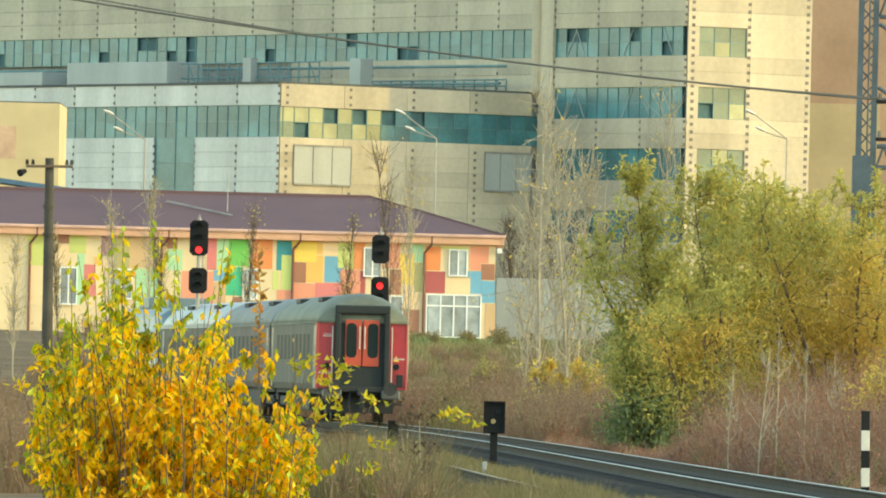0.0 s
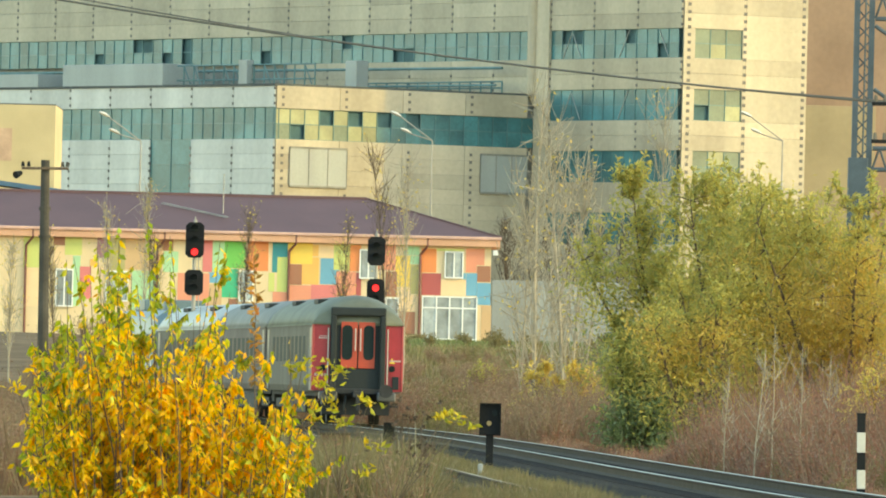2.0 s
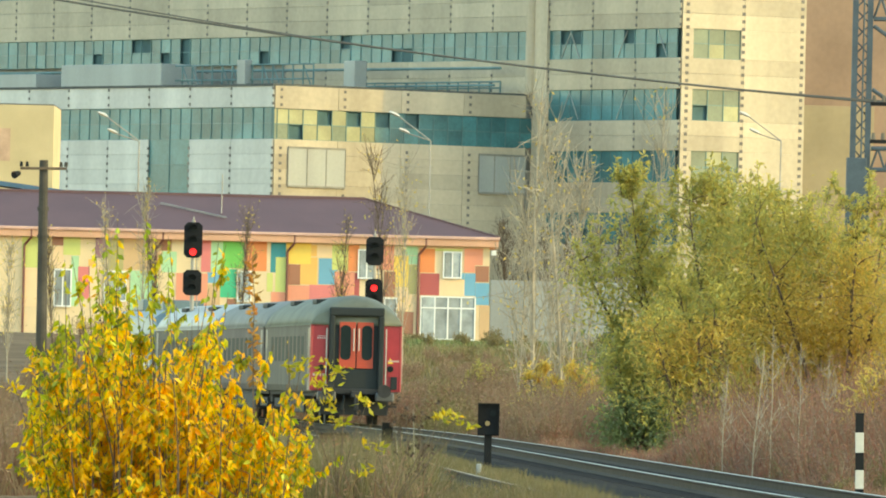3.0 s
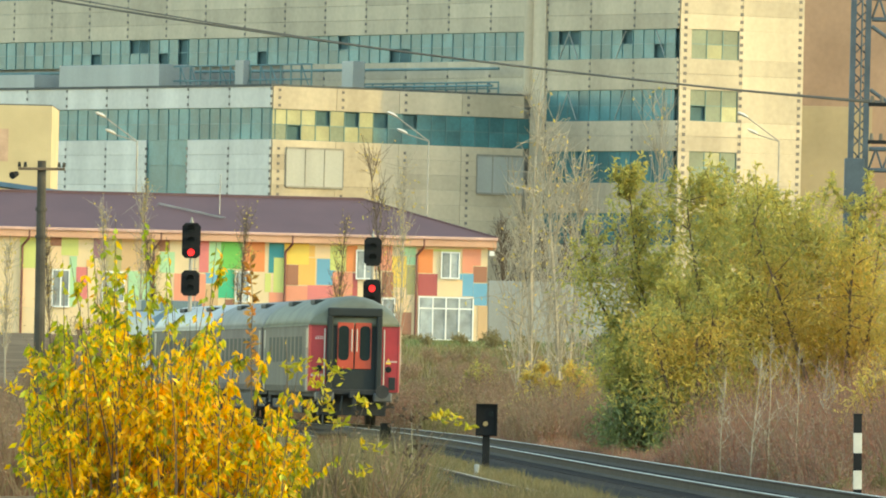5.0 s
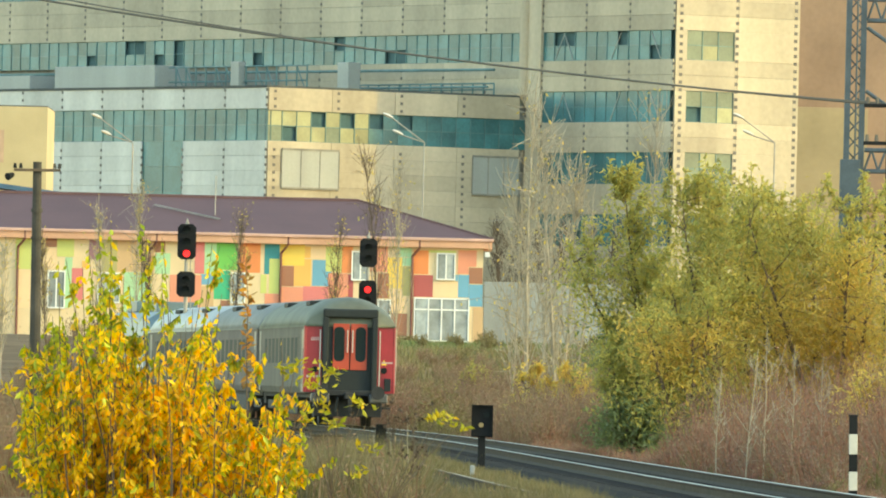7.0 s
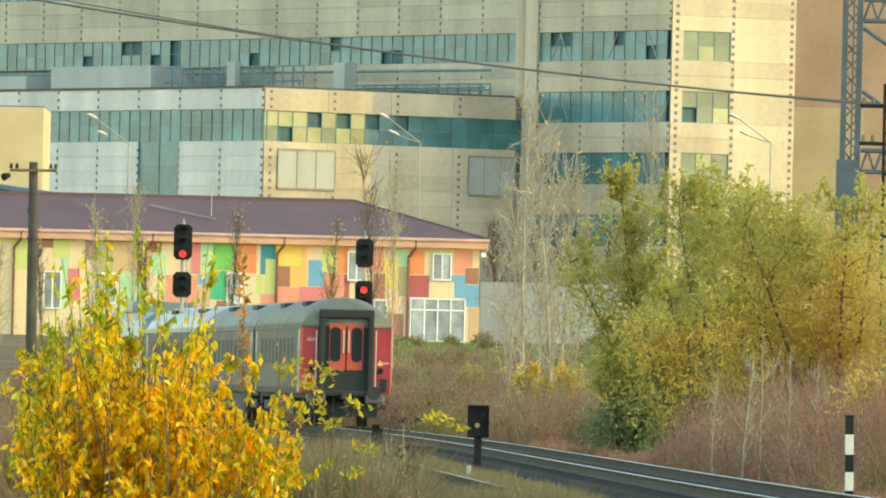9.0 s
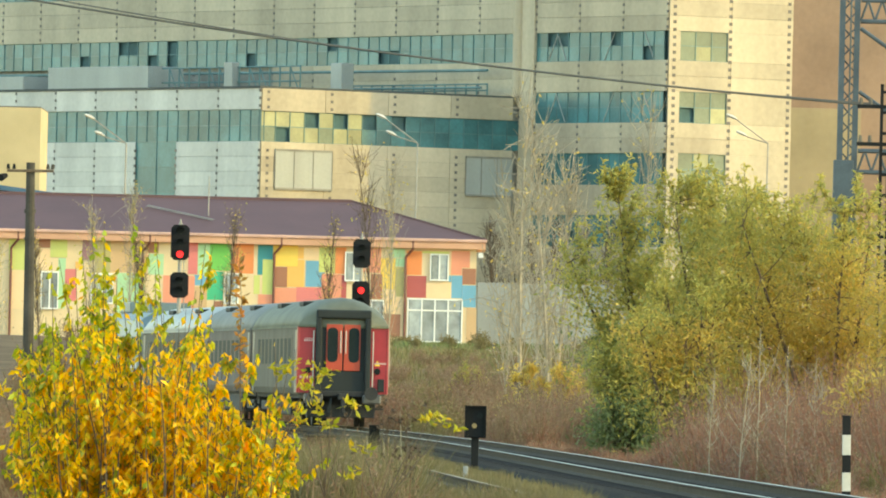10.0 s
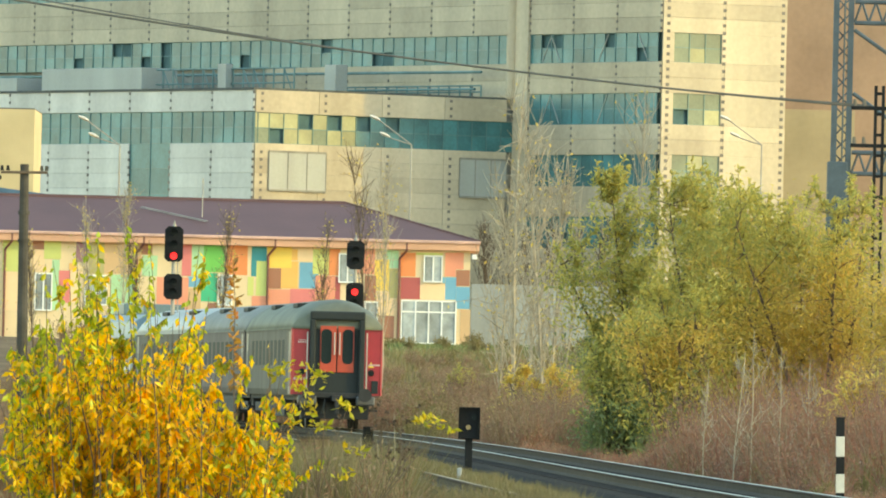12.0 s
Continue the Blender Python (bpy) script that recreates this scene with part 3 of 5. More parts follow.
for x in (-1.84, -9.72, -17.6, -25.5):
    part("downpipe", rods(((x, -0.12, 0.0), (x, -0.12, 5.6), 0.075), ((x, -0.12, 5.6), (x + 0.42, -0.5, 6.1), 0.075), ((x + 0.42, -0.5, 6.1), (x + 0.42, -0.5, 6.75), 0.075)), M_PIPE, school)
part("fascia", boxes((-47, 2.92, -0.55, 13.5, 6.15, 6.62)), M_FASCIA, school)
part("gutter", boxes((-47.05, 3.0, -0.68, -0.55, 6.56, 6.74), bevel=0.03), mat("pink_gutter", (0.60, 0.36, 0.28), 0.5), school)
rv = [(-47, -0.6, 6.7), (3.0, -0.6, 6.7), (3.0, 13.6, 6.7), (-47, 13.6, 6.7), (-38, 6.5, 8.95), (-5.2, 6.5, 8.95), (-47, -0.6, 6.62), (3.0, -0.6, 6.62), (3.0, 13.6, 6.62), (-47, 13.6, 6.62)]
part("roof", (rv, [(0, 1, 5, 4), (1, 2, 5), (2, 3, 4, 5), (3, 0, 4), (6, 9, 8, 7), (0, 6, 7, 1), (1, 7, 8, 2), (2, 8, 9, 3), (3, 9, 6, 0)]), M_ROOFTILE, school)
part("ridge_cap", rods(((-38, 6.5, 8.97), (-5.2, 6.5, 8.97), 0.10), ((-5.2, 6.5, 8.97), (3.0, -0.6, 6.72), 0.07), n=6), M_ROOFTILE, school)
part("security_lamp", boxes((2.5, 2.8, -0.35, -0.05, 5.65, 5.95), bevel=0.03), M_WHITE, school)
part("roof_ladder", rods(((-17.5, 4.5, 8.42), (-13.45, 2.0, 7.60), 0.03), ((-17.6, 4.3, 8.36), (-13.55, 1.8, 7.55), 0.02), n=6), M_MAST, school, "pale bar lying on the roof slope")
part("antenna", rods(((-13.8, 3.0, 7.8), (-13.8, 3.0, 10.2), 0.035), n=6), M_MAST, school)
wall = part("boundary_wall", boxes((2.6, 12.5, 0, 0.3, 0, 4.4), bevel=0.03), M_SHEET)
wall.matrix_basis = pose(0, 700, 3.4)
tagged(wall, "pale grey boundary wall behind bare trees", "wall", kind="structure")
shed = empty("blue_roofed_shed", pose(-30, 720, 3.4), "low shed with a blue sheet roof behind the school", "shed")
part("wall", boxes((-8, 5.5, 0, 8, 0, 9.3)), M_YELLOWHOUSE, shed)
part("roof", ([(-8.5, -0.5, 11.3), (6.0, -0.5, 9.6), (6.0, 8.5, 9.6), (-8.5, 8.5, 11.3), (-8.5, -0.5, 11.0), (6.0, -0.5, 9.3), (6.0, 8.5, 9.3), (-8.5, 8.5, 11.0)], [(0, 1, 2, 3), (4, 7, 6, 5), (0, 4, 5, 1), (1, 5, 6, 2), (2, 6, 7, 3), (3, 7, 4, 0)]), mat("blue_sheet_roof", (0.05, 0.11, 0.18), 0.5), shed)


# ---- train ----
PROFILE_ROOF = [(1.41, 3.10), (1.37, 3.30), (1.24, 3.53), (1.0, 3.74), (0.68, 3.91), (0.35, 4.01), (0.0, 4.05)]


def coach_roof_ring(y, drop=0.0, z0=3.10):
    pts = [(x, y, z0 + (z - z0) * (1 - drop)) for x, z in PROFILE_ROOF]
    return pts + [(-x, yy, z) for x, yy, z in reversed(pts[:-1])]


def bogie(parent, y):
    b = part("bogie", boxes((-1.15, -0.95, y - 1.7, y + 1.7, 0.45, 0.75), (0.95, 1.15, y - 1.7, y + 1.7, 0.45, 0.75), (-0.95, 0.95, y - 0.25, y + 0.25, 0.4, 0.8), bevel=0.03), M_UNDER, parent)
    for yy in (y - 1.28, y + 1.28):
        for x in (-0.755, 0.755):
            part("wheel", rods(((x - 0.065, yy, 0.46), (x + 0.065, yy, 0.46), 0.46), n=20), M_UNDER, b)
        part("axle", rods(((-0.75, yy, 0.46), (0.75, yy, 0.46), 0.08)), M_UNDER, b)


def coach(length, m, roof_mat, side_mat, label, rear):
    c = empty("passenger_coach", m, label, "railway coach", "coaches of the train")
    L = length - 0.5
    body = part("body", loft([[(1.34, y, 1.0), (1.41, y, 1.2), (1.41, y, 3.10), (-1.41, y, 3.10), (-1.41, y, 1.2), (-1.34, y, 1.0)] for y in (0.25, L)]), side_mat, c)
    rf = part("roof", loft([coach_roof_ring(0.16, 0.40), coach_roof_ring(0.30, 0.24), coach_roof_ring(0.55, 0.11), coach_roof_ring(0.95, 0.03), coach_roof_ring(1.5), coach_roof_ring(L - 1.2), coach_roof_ring(L - 0.7, 0.05), coach_roof_ring(L - 0.3, 0.2), coach_roof_ring(L, 0.4)], closed=True), roof_mat, c)
    smooth(rf)
    for e in (-1, 1):
        x = e * 1.412
        part("rain_gutter", boxes((x - 0.03, x + 0.03, 0.25, L, 3.08, 3.13)), roof_mat, rf)
        part("window_band", boxes((x - 0.006, x + 0.006, 3.2, L - 3.2, 1.85, 2.85)), side_mat, body)
        for k in range(9):
            y0 = 4.0 + k * 2.1
            part("window", boxes((x - 0.012, x + 0.012, y0, y0 + 1.3, 1.95, 2.75), bevel=0.004), M_DARKGLASS, body)
        for y0 in (0.75, L - 1.6):
            d = part("side_door", boxes((x - 0.012, x + 0.012, y0, y0 + 0.85, 1.05, 3.0), bevel=0.004), M_COACHDARK, body, "dark entrance door")
            part("handrail", rods(((x + e * 0.06, y0 - 0.1, 1.3), (x + e * 0.06, y0 - 0.1, 2.4), 0.02), n=6), M_MAST, d)
            part("step", boxes((e * 1.0 - 0.35 if e > 0 else -1.35, e * 1.0 + 0.35 if e > 0 else -0.65, y0, y0 + 0.85, 0.55, 0.62)), M_UNDER, d)
    # Low end box and full-width blocks are added to keep the underside dark.
    part("underframe", boxes((-1.2, 1.2, 0.3, L, 0.86, 1.0), (-1.05, 1.05, 0.6, 1.5, 0.3, 0.9), bevel=0.02), M_UNDER, c)
    part("underside_block", boxes((-1.25, 1.25, 6.0, 12.5, 0.32, 0.9), bevel=0.05), M_UNDER, c)
    part("underside_block", boxes((-1.2, 1.2, 13.5, 19.5, 0.36, 0.9), bevel=0.05), M_UNDER, c)
    bogie(c, 3.4)
    bogie(c, L - 3.4)
    for y in (5.0, 17.0):
        part("roof_vent", boxes((-0.98, -0.55, y, y + 2.2, 3.78, 3.93), bevel=0.03), M_RUBBER, rf)
    for e in (-1, 1):
        part("buffer", rods(((e * 0.875, 0.3, 1.06), (e * 0.875, -0.30, 1.06), 0.11), ((e * 0.875, -0.30, 1.06), (e * 0.875, -0.36, 1.06), 0.21), n=16), M_UNDER, c)
    for y0, y1 in ((-0.02, 0.25), (L, L + 0.27)):
        part("gangway_bellow", boxes((-0.86, -0.68, y0, y1, 1.12, 3.40), bevel=0.04), M_RUBBER, c, "black rubber gangway tube")
        part("gangway_bellow", boxes((0.68, 0.86, y0, y1, 1.12, 3.40), bevel=0.04), M_RUBBER, c, "black rubber gangway tube")
        part("gangway_header", boxes((-0.86, 0.86, y0, y1, 3.38, 3.66), bevel=0.05), M_RUBBER, c, "black rubber gangway top")
        part("bridge_plate", boxes((-0.68, 0.68, y0, y1, 0.95, 1.12), bevel=0.02), M_UNDER, c)
    if rear:
        rear_end(c)
    return c


def rear_end(c):
    for e in (-1, 1):
        p = part("end_panel", boxes((min(e * 1.405, e * 0.87), max(e * 1.405, e * 0.87), 0.225, 0.248, 1.05, 3.10)), M_COACHRED, c, "red painted end wall panel")
        part("side_end_panel", boxes((min(e * 1.40, e * 1.418), max(e * 1.40, e * 1.418), 0.25, 0.72, 1.05, 3.08)), M_COACHRED, c, "red painted corner of the side wall")
        part("corner_post", rods(((e * 1.385, 0.25, 1.05), (e * 1.385, 0.25, 3.12), 0.045)), M_COACHRED, c)
        t = part("warning_sign", ([(e * 1.08 - 0.09, 0.218, 1.93), (e * 1.08 + 0.09, 0.218, 1.93), (e * 1.08, 0.218, 2.10), (e * 1.08 - 0.09, 0.222, 1.93), (e * 1.08 + 0.09, 0.222, 1.93), (e * 1.08, 0.222, 2.10)], [(0, 1, 2), (5, 4, 3), (0, 3, 4, 1), (1, 4, 5, 2), (2, 5, 3, 0)]), M_YELLOW, p, "yellow triangular warning sign")
        part("tail_lamp", rods(((e * 1.08, 0.225, 1.76), (e * 1.08, 0.15, 1.76), 0.10), n=14), M_LENS, p, "dark round tail lamp")
        part("handrail", rods(((e * 0.93, 0.12, 1.15), (e * 0.93, 0.12, 3.0), 0.022), n=6), M_PWHITE, p, "pale handrail")
        part("buffer_step", boxes((min(e * 0.62, e * 1.2), max(e * 0.62, e * 1.2), -0.12, 0.24, 0.74, 1.02), bevel=0.05), M_COACHDARK, c, "dark grey step plate over the buffer")
    for k in range(4):
        part("marking_bar", boxes((-1.34 + k * 0.10, -1.27 + k * 0.10, 0.217, 0.226, 1.50, 1.58)), M_MARK, c)
        part("marking_bar", boxes((-1.22 + k * 0.07, -1.17 + k * 0.07, 0.217, 0.226, 2.66, 2.72)), M_MARK, c)
    part("marking_bar", boxes((-1.20, -0.95, 0.217, 0.226, 2.74, 2.76)), M_MARK, c)
    part("marking_bar", boxes((1.0, 1.36, 0.217, 0.226, 1.98, 2.03)), M_MARK, c)
    part("end_wall_lower", boxes((-0.68, 0.68, 0.16, 0.24, 1.12, 1.72)), M_RUBBER, c, "dark lower end plate")
    part("door_recess", boxes((-0.70, 0.70, 0.2, 0.245, 1.72, 3.4)), M_RUBBER, c, "dark recess round the end door")
    for e in (-1, 1):
        leafd = part("door_leaf", boxes((min(e * 0.02, e * 0.53), max(e * 0.02, e * 0.53), 0.15, 0.198, 1.76, 3.20), bevel=0.01), M_DOOR, c, "orange-red sliding end door leaf")
        part("door_window", rounded(min(e * 0.17, e * 0.50), max(e * 0.17, e * 0.50), 2.02, 3.10, 0.14, 0.138, 0.152), M_DARKGLASS, leafd, "dark rounded door window")
        part("door_handle", rods(((e * 0.08, 0.12, 2.3), (e * 0.08, 0.12, 3.0), 0.02), n=6), M_PWHITE, leafd)
    part("coupler", boxes((-0.15, 0.15, -0.45, 0.3, 0.85, 1.05), (-0.06, 0.06, -0.5, -0.35, 0.45, 0.9), bevel=0.02), M_UNDER, c)
    for e in (-1, 1):
        part("brake_hose", rods(((e * 0.35, 0.0, 0.9), (e * 0.42, -0.1, 0.45), 0.035), n=6), M_RUBBER, c)
    part("connector_box", boxes((1.10, 1.30, 0.14, 0.226, 1.12, 1.52), bevel=0.01), M_RUBBER, c, "black connector box on the end panel")


def locomotive(length, m):
    c = empty("diesel_locomotive", m, "blue-grey locomotive with roof equipment heading the train", "locomotive")
    L = length
    sec = lambda y, w, zt: [(w, y, 1.0), (w, y, 3.0), (w * 0.9, y, zt - 0.3), (w * 0.6, y, zt), (-w * 0.6, y, zt), (-w * 0.9, y, zt - 0.3), (-w, y, 3.0), (-w, y, 1.0)]
    body = part("body", loft([sec(0.3, 1.38, 3.55), sec(0.9, 1.46, 3.9), sec(L - 0.9, 1.46, 3.9), sec(L - 0.3, 1.38, 3.55)]), M_LOCO, c)
    for e in (-1, 1):
        part("side_stripe", boxes((min(e * 1.45, e * 1.468), max(e * 1.45, e * 1.468), 1.0, L - 1.0, 1.75, 2.0)), M_PWHITE, body, "pale stripe along the side")
        for y0 in (1.0, 2.2, L - 3.4, L - 2.0):
            part("cab_window", boxes((min(e * 1.45, e * 1.47), max(e * 1.45, e * 1.47), y0, y0 + 0.8, 2.25, 2.95)), M_DARKGLASS, body)
        for k in range(5):
            part("grille", boxes((min(e * 1.45, e * 1.47), max(e * 1.45, e * 1.47), 4.8 + k * 1.7, 6.1 + k * 1.7, 2.3, 3.0)), M_COACHDARK, body)
    part("roof_equipment", boxes((-0.8, 0.8, 3.0, 8.0, 3.9, 4.3), bevel=0.05), M_LOCO, c, "blue-grey roof cooler housing")
    part("roof_equipment", boxes((-0.9, 0.9, 10.0, 14.0, 3.9, 4.35), bevel=0.05), M_LOCO, c, "blue-grey roof cooler housing")
    part("underframe", boxes((-1.2, 1.2, 0.4, L - 0.4, 0.6, 1.0), (-1.1, 1.1, 7, 11, 0.35, 0.7)), M_UNDER, c)
    bogie(c, 3.5)
    bogie(c, L - 3.5)


def rail_pose(y0, length):
    """A vehicle set with both ends over the track's centre."""
    y1 = y0 + length
    dx = track_x(y1) - track_x(y0)
    return pose(track_x(y0), y0, 0, 0, 0, -math.degrees(math.atan2(dx, length)))


# the train, rear coach first
REAR = 351.5
coach(26.4, rail_pose(REAR, 26.4), M_COACHROOF, M_COACH, "dusty grey passenger coach with a red end and orange gangway door", True)
coach(26.4, rail_pose(REAR + 26.4, 26.4), mat("pale_grey_coach_roof", (0.20, 0.205, 0.185), 0.75, spread=0.2, spec=0.25), mat("taupe_coach_paint", (0.13, 0.112, 0.10), 0.75, spread=0.25, streak=True, spec=0.2), "taupe grey passenger coach behind dark gangway", False)
coach(26.4, rail_pose(REAR + 52.8, 26.4), mat("whitish_coach_roof", (0.34, 0.355, 0.33), 0.55, spread=0.12), M_COACH, "grey passenger coach with a whitish roof", False)
locomotive(19.5, rail_pose(REAR + 79.4, 19.5))


# ---- signals, posts, poles, cables ----
def colour_signal(x, y, heads, lit, mast_top, label, band):
    g = ground_z(x, y)
    s = empty("railway_signal", pose(x, y, g), label, "railway signal", "light signals on masts")
    part("foundation", boxes((-0.3, 0.3, -0.3, 0.3, -0.3, 0.12), bevel=0.03), M_CONC, s)
    top = mast_top - g
    if band:
        part("mast", rods(((0, 0, 0.1), (0, 0, 0.7), 0.10), n=12), M_PWHITE, s, "white painted foot of the mast")
        part("mast", rods(((0, 0, 0.7), (0, 0, 1.65), 0.10), n=12), M_PRED, s, "red painted band of the mast")
        part("mast", rods(((0, 0, 1.65), (0, 0, 2.2), 0.10), n=12), M_PWHITE, s, "white painted band of the mast")
        z0 = 2.2
    else:
        z0 = 0.1
    part("mast", rods(((0, 0, z0), (0, 0, top), 0.085, 0.07), n=12), M_MAST, s, "grey steel mast")
    part("ladder", rods(((0.28, 0.05, z0), (0.12, 0.05, top - 0.4), 0.022), *[((0.05, 0.05, z), (0.24, 0.05, z), 0.014) for z in np.arange(z0 + 0.2, top - 0.6, 0.32)], n=5), M_MAST, s)
    part("finial", rods(((0, 0, top), (0, 0, top + 0.14), 0.04, 0.02)), M_MAST, s)
    for k, (zt, h) in enumerate(heads):
        zt -= g
        bm = bmesh.new()
        w = 0.345
        c = 0.13
        ring = [(-w + c, zt), (w - c, zt), (w, zt - c), (w, zt - h + c), (w - c, zt - h), (-w + c, zt - h), (-w, zt - h + c), (-w, zt - c)]
        hd = part("signal_head", loft([[(px, yy, pz) for px, pz in ring] for yy in (-0.22, -0.16)]), M_BLACK, s, "black octagonal backboard")
        part("housing", boxes((-0.2, 0.2, -0.16, 0.05, zt - h + 0.1, zt - 0.1), bevel=0.03), M_BLACK, hd)
        n = 3 if h > 1.2 else 2
        for j in range(n):
            z = zt - h * (j + 0.5) / n if n == 3 else zt - h * (0.32 + 0.38 * j)
            on = lit == (k, j)
            part("lens", rods(((0, -0.225, z), (0, -0.245, z), 0.13), n=18), M_REDLAMP if on else M_LENS, hd, "lit red lens" if on else "unlit dark lens")
            hood = []
            for yy in (-0.225, -0.50):
                hood.append([(0.155 * math.cos(a), yy, z + 0.155 * math.sin(a)) for a in np.linspace(math.radians(-10), math.radians(190), 12)] + [(0.145 * math.cos(a), yy, z + 0.145 * math.sin(a)) for a in np.linspace(math.radians(190), math.radians(-10), 12)])
            part("hood", loft(hood), M_BLACK, hd)


colour_signal(-2.92, 440, [(7.0, 1.12), (5.36, 1.12)], (1, 0), 7.1, "two-headed light signal on a red and white banded mast", True)
colour_signal(-9.56, 420, [(7.12, 1.32), (5.35, 0.95)], (0, 2), 7.2, "two-headed light signal with a red lamp on a grey mast", False)


def dwarf_signal(x, y, z0, z1, w, post, label, marker=True):
    g = ground_z(x, y) - 0.05
    s = empty("dwarf_signal", pose(x, y, g), label, "ground signal", "low signals beside the track")
    part("post", boxes((-post, post, -post, post, 0, z0 - g + 0.1), bevel=0.01), M_BLACK, s)
    part("board", boxes((-w / 2, w / 2, -0.16, 0.02, z0 - g, z1 - g), bevel=0.025), M_BLACK, s)
    part("board_rim", boxes((-w / 2, -w / 2 + 0.03, -0.24, -0.16, z0 - g, z1 - g), (w / 2 - 0.03, w / 2, -0.24, -0.16, z0 - g, z1 - g), (-w / 2 + 0.03, w / 2 - 0.03, -0.24, -0.16, z1 - g - 0.03, z1 - g)), M_BLACK, s)
    if marker:
        zc = (z0 + z1) / 2 - g
        part("lens", rods(((-0.02, -0.165, zc - 0.08), (-0.02, -0.19, zc - 0.08), 0.05), n=14), M_TANLENS, s, "pale lens")
        part("lens", rods(((0.09, -0.165, zc + 0.12), (0.09, -0.19, zc + 0.12), 0.06), n=14), M_LENS, s, "dark lens")


dwarf_signal(0.85, 224, 0.36, 1.0, 0.43, 0.075, "black ground signal board on a short post beside the rails")
dwarf_signal(-1.32, 256, 0.0, 0.45, 0.24, 0.05, "small dark ground signal in the weeds", False)
pb = empty("point_machine", pose(-2.48, 250, ground_z(-2.48, 250) - 0.05), "rusty brown point machine box beside the side track", "point machine")
part("case", boxes((-0.32, 0.32, -0.3, 0.3, 0.05, 0.62), bevel=0.05), mat("rusty_brown_paint", (0.11, 0.055, 0.035), 0.8, 0.2, 0.4, 4), pb)
part("lid", boxes((-0.35, 0.35, -0.33, 0.33, 0.6, 0.66), bevel=0.02), M_RAIL, pb)
stub = part("marker_stone", boxes((-0.045, 0.045, -0.045, 0.045, 0, 0.27), bevel=0.02), M_SHEET)
stub.matrix_basis = pose(0.62, 205, ground_z(0.62, 205))
tagged(stub, "small whitewashed marker stone in dry grass", "marker stone")


def distance_post(x, y):
    g = ground_z(x, y)
    p = empty("distance_post", pose(x, y, g, 0, -1.0, 0), "black and white banded marker post beside the rails", "marker post")
    edge = [0.0, 0.34, 0.62, 0.88, 1.18, 1.44]
    for k in range(5):
        part("band", boxes((-0.062, 0.062, -0.062, 0.062, edge[k], edge[k + 1]), bevel=0.006), M_PWHITE if k % 2 else M_BLACK, p, "white band" if k % 2 else "black band")
    part("cap", boxes((-0.07, 0.07, -0.07, 0.07, 1.44, 1.47), bevel=0.01), M_BLACK, p)


distance_post(6.19, 168)


def telegraph_pole():
    x, y = -10.42, 290
    g = ground_z(x, y)
    p = empty("telegraph_pole", pose(x, y, g, 0, -0.6, 0), "weathered concrete pole with a timber crossarm and insulators", "utility pole")
    part("pole", rods(((0, 0, 0), (0, 0, 7.2), 0.16, 0.11), n=12), M_POLE, p)
    part("crossarm", boxes((-0.60, 0.60, -0.2, -0.1, 6.95, 7.02), bevel=0.01), M_BARK, p)
    part("band", rods(((0, 0, 5.9), (0, 0, 6.0), 0.15), n=12), M_POLE, p)
    part("band", rods(((0, 0, 5.2), (0, 0, 5.28), 0.15), n=12), M_POLE, p)
    for dx in (-0.57, -0.42, 0.45, 0.57):
        part("insulator", rods(((dx, -0.15, 7.03), (dx, -0.15, 7.16), 0.05, 0.03), n=8), M_BLACK if dx < 0 else M_POLE, p)
    part("spotlight", rods(((-0.62, -0.2, 6.86), (-0.75, -0.35, 6.80), 0.06, 0.1), n=10), M_BLACK, p)


telegraph_pole()


def line_pole():
    x, y = 11.85, 300
    g = ground_z(x, y)
    p = empty("line_pole", pose(x, y, g), "dark lattice line pole with crossarms and insulators", "utility pole")
    part("pole", boxes((-0.14, -0.06, -0.1, 0.1, 0, 10.0), (0.06, 0.14, -0.1, 0.1, 0, 10.0)), M_BLACK, p)
    part("lacing", boxes(*[(-0.06, 0.06, -0.06, 0.06, z, z + 0.08) for z in np.arange(0.4, 9.8, 0.55)]), M_BLACK, p)
    for z in (9.35, 8.35):
        part("crossarm", boxes((-0.75, 0.75, -0.07, 0.07, z, z + 0.1), bevel=0.01), M_BLACK, p)
        for dx in (-0.65, -0.4, 0.4, 0.65):
            part("insulator", rods(((dx, 0, z + 0.1), (dx, 0, z + 0.28), 0.06, 0.04), n=8), M_CONC, p)


line_pole()


def cable(name, a, b, sag, r, label, twist=0.0):
    a, b = Vector(a), Vector(b)
    pts = []
    for k in range(33):
        t = k / 32
        p = a.lerp(b, t)
        p.z -= sag * 4 * t * (1 - t)
        pts.append(p)
    vs, fs = [], []
    tube(vs, fs, pts, [r] * len(pts), 6)
    return tagged(smooth(part(name, (vs, fs), M_WIRE)), label, "cable", "overhead cables")


cable("overhead_cable", (-20, 300, 12.8), (11.6, 300, 9.1), 0.45, 0.029, "black overhead cable sagging across the track")
cable("overhead_cable", (-20, 300, 13.15), (11.6, 300, 9.15), 0.62, 0.018, "thin black overhead cable sagging across the track")
cable("overhead_cable", (11.6, 300, 9.1), (40, 420, 10.5), 0.5, 0.03, "black overhead cable beyond the line pole")


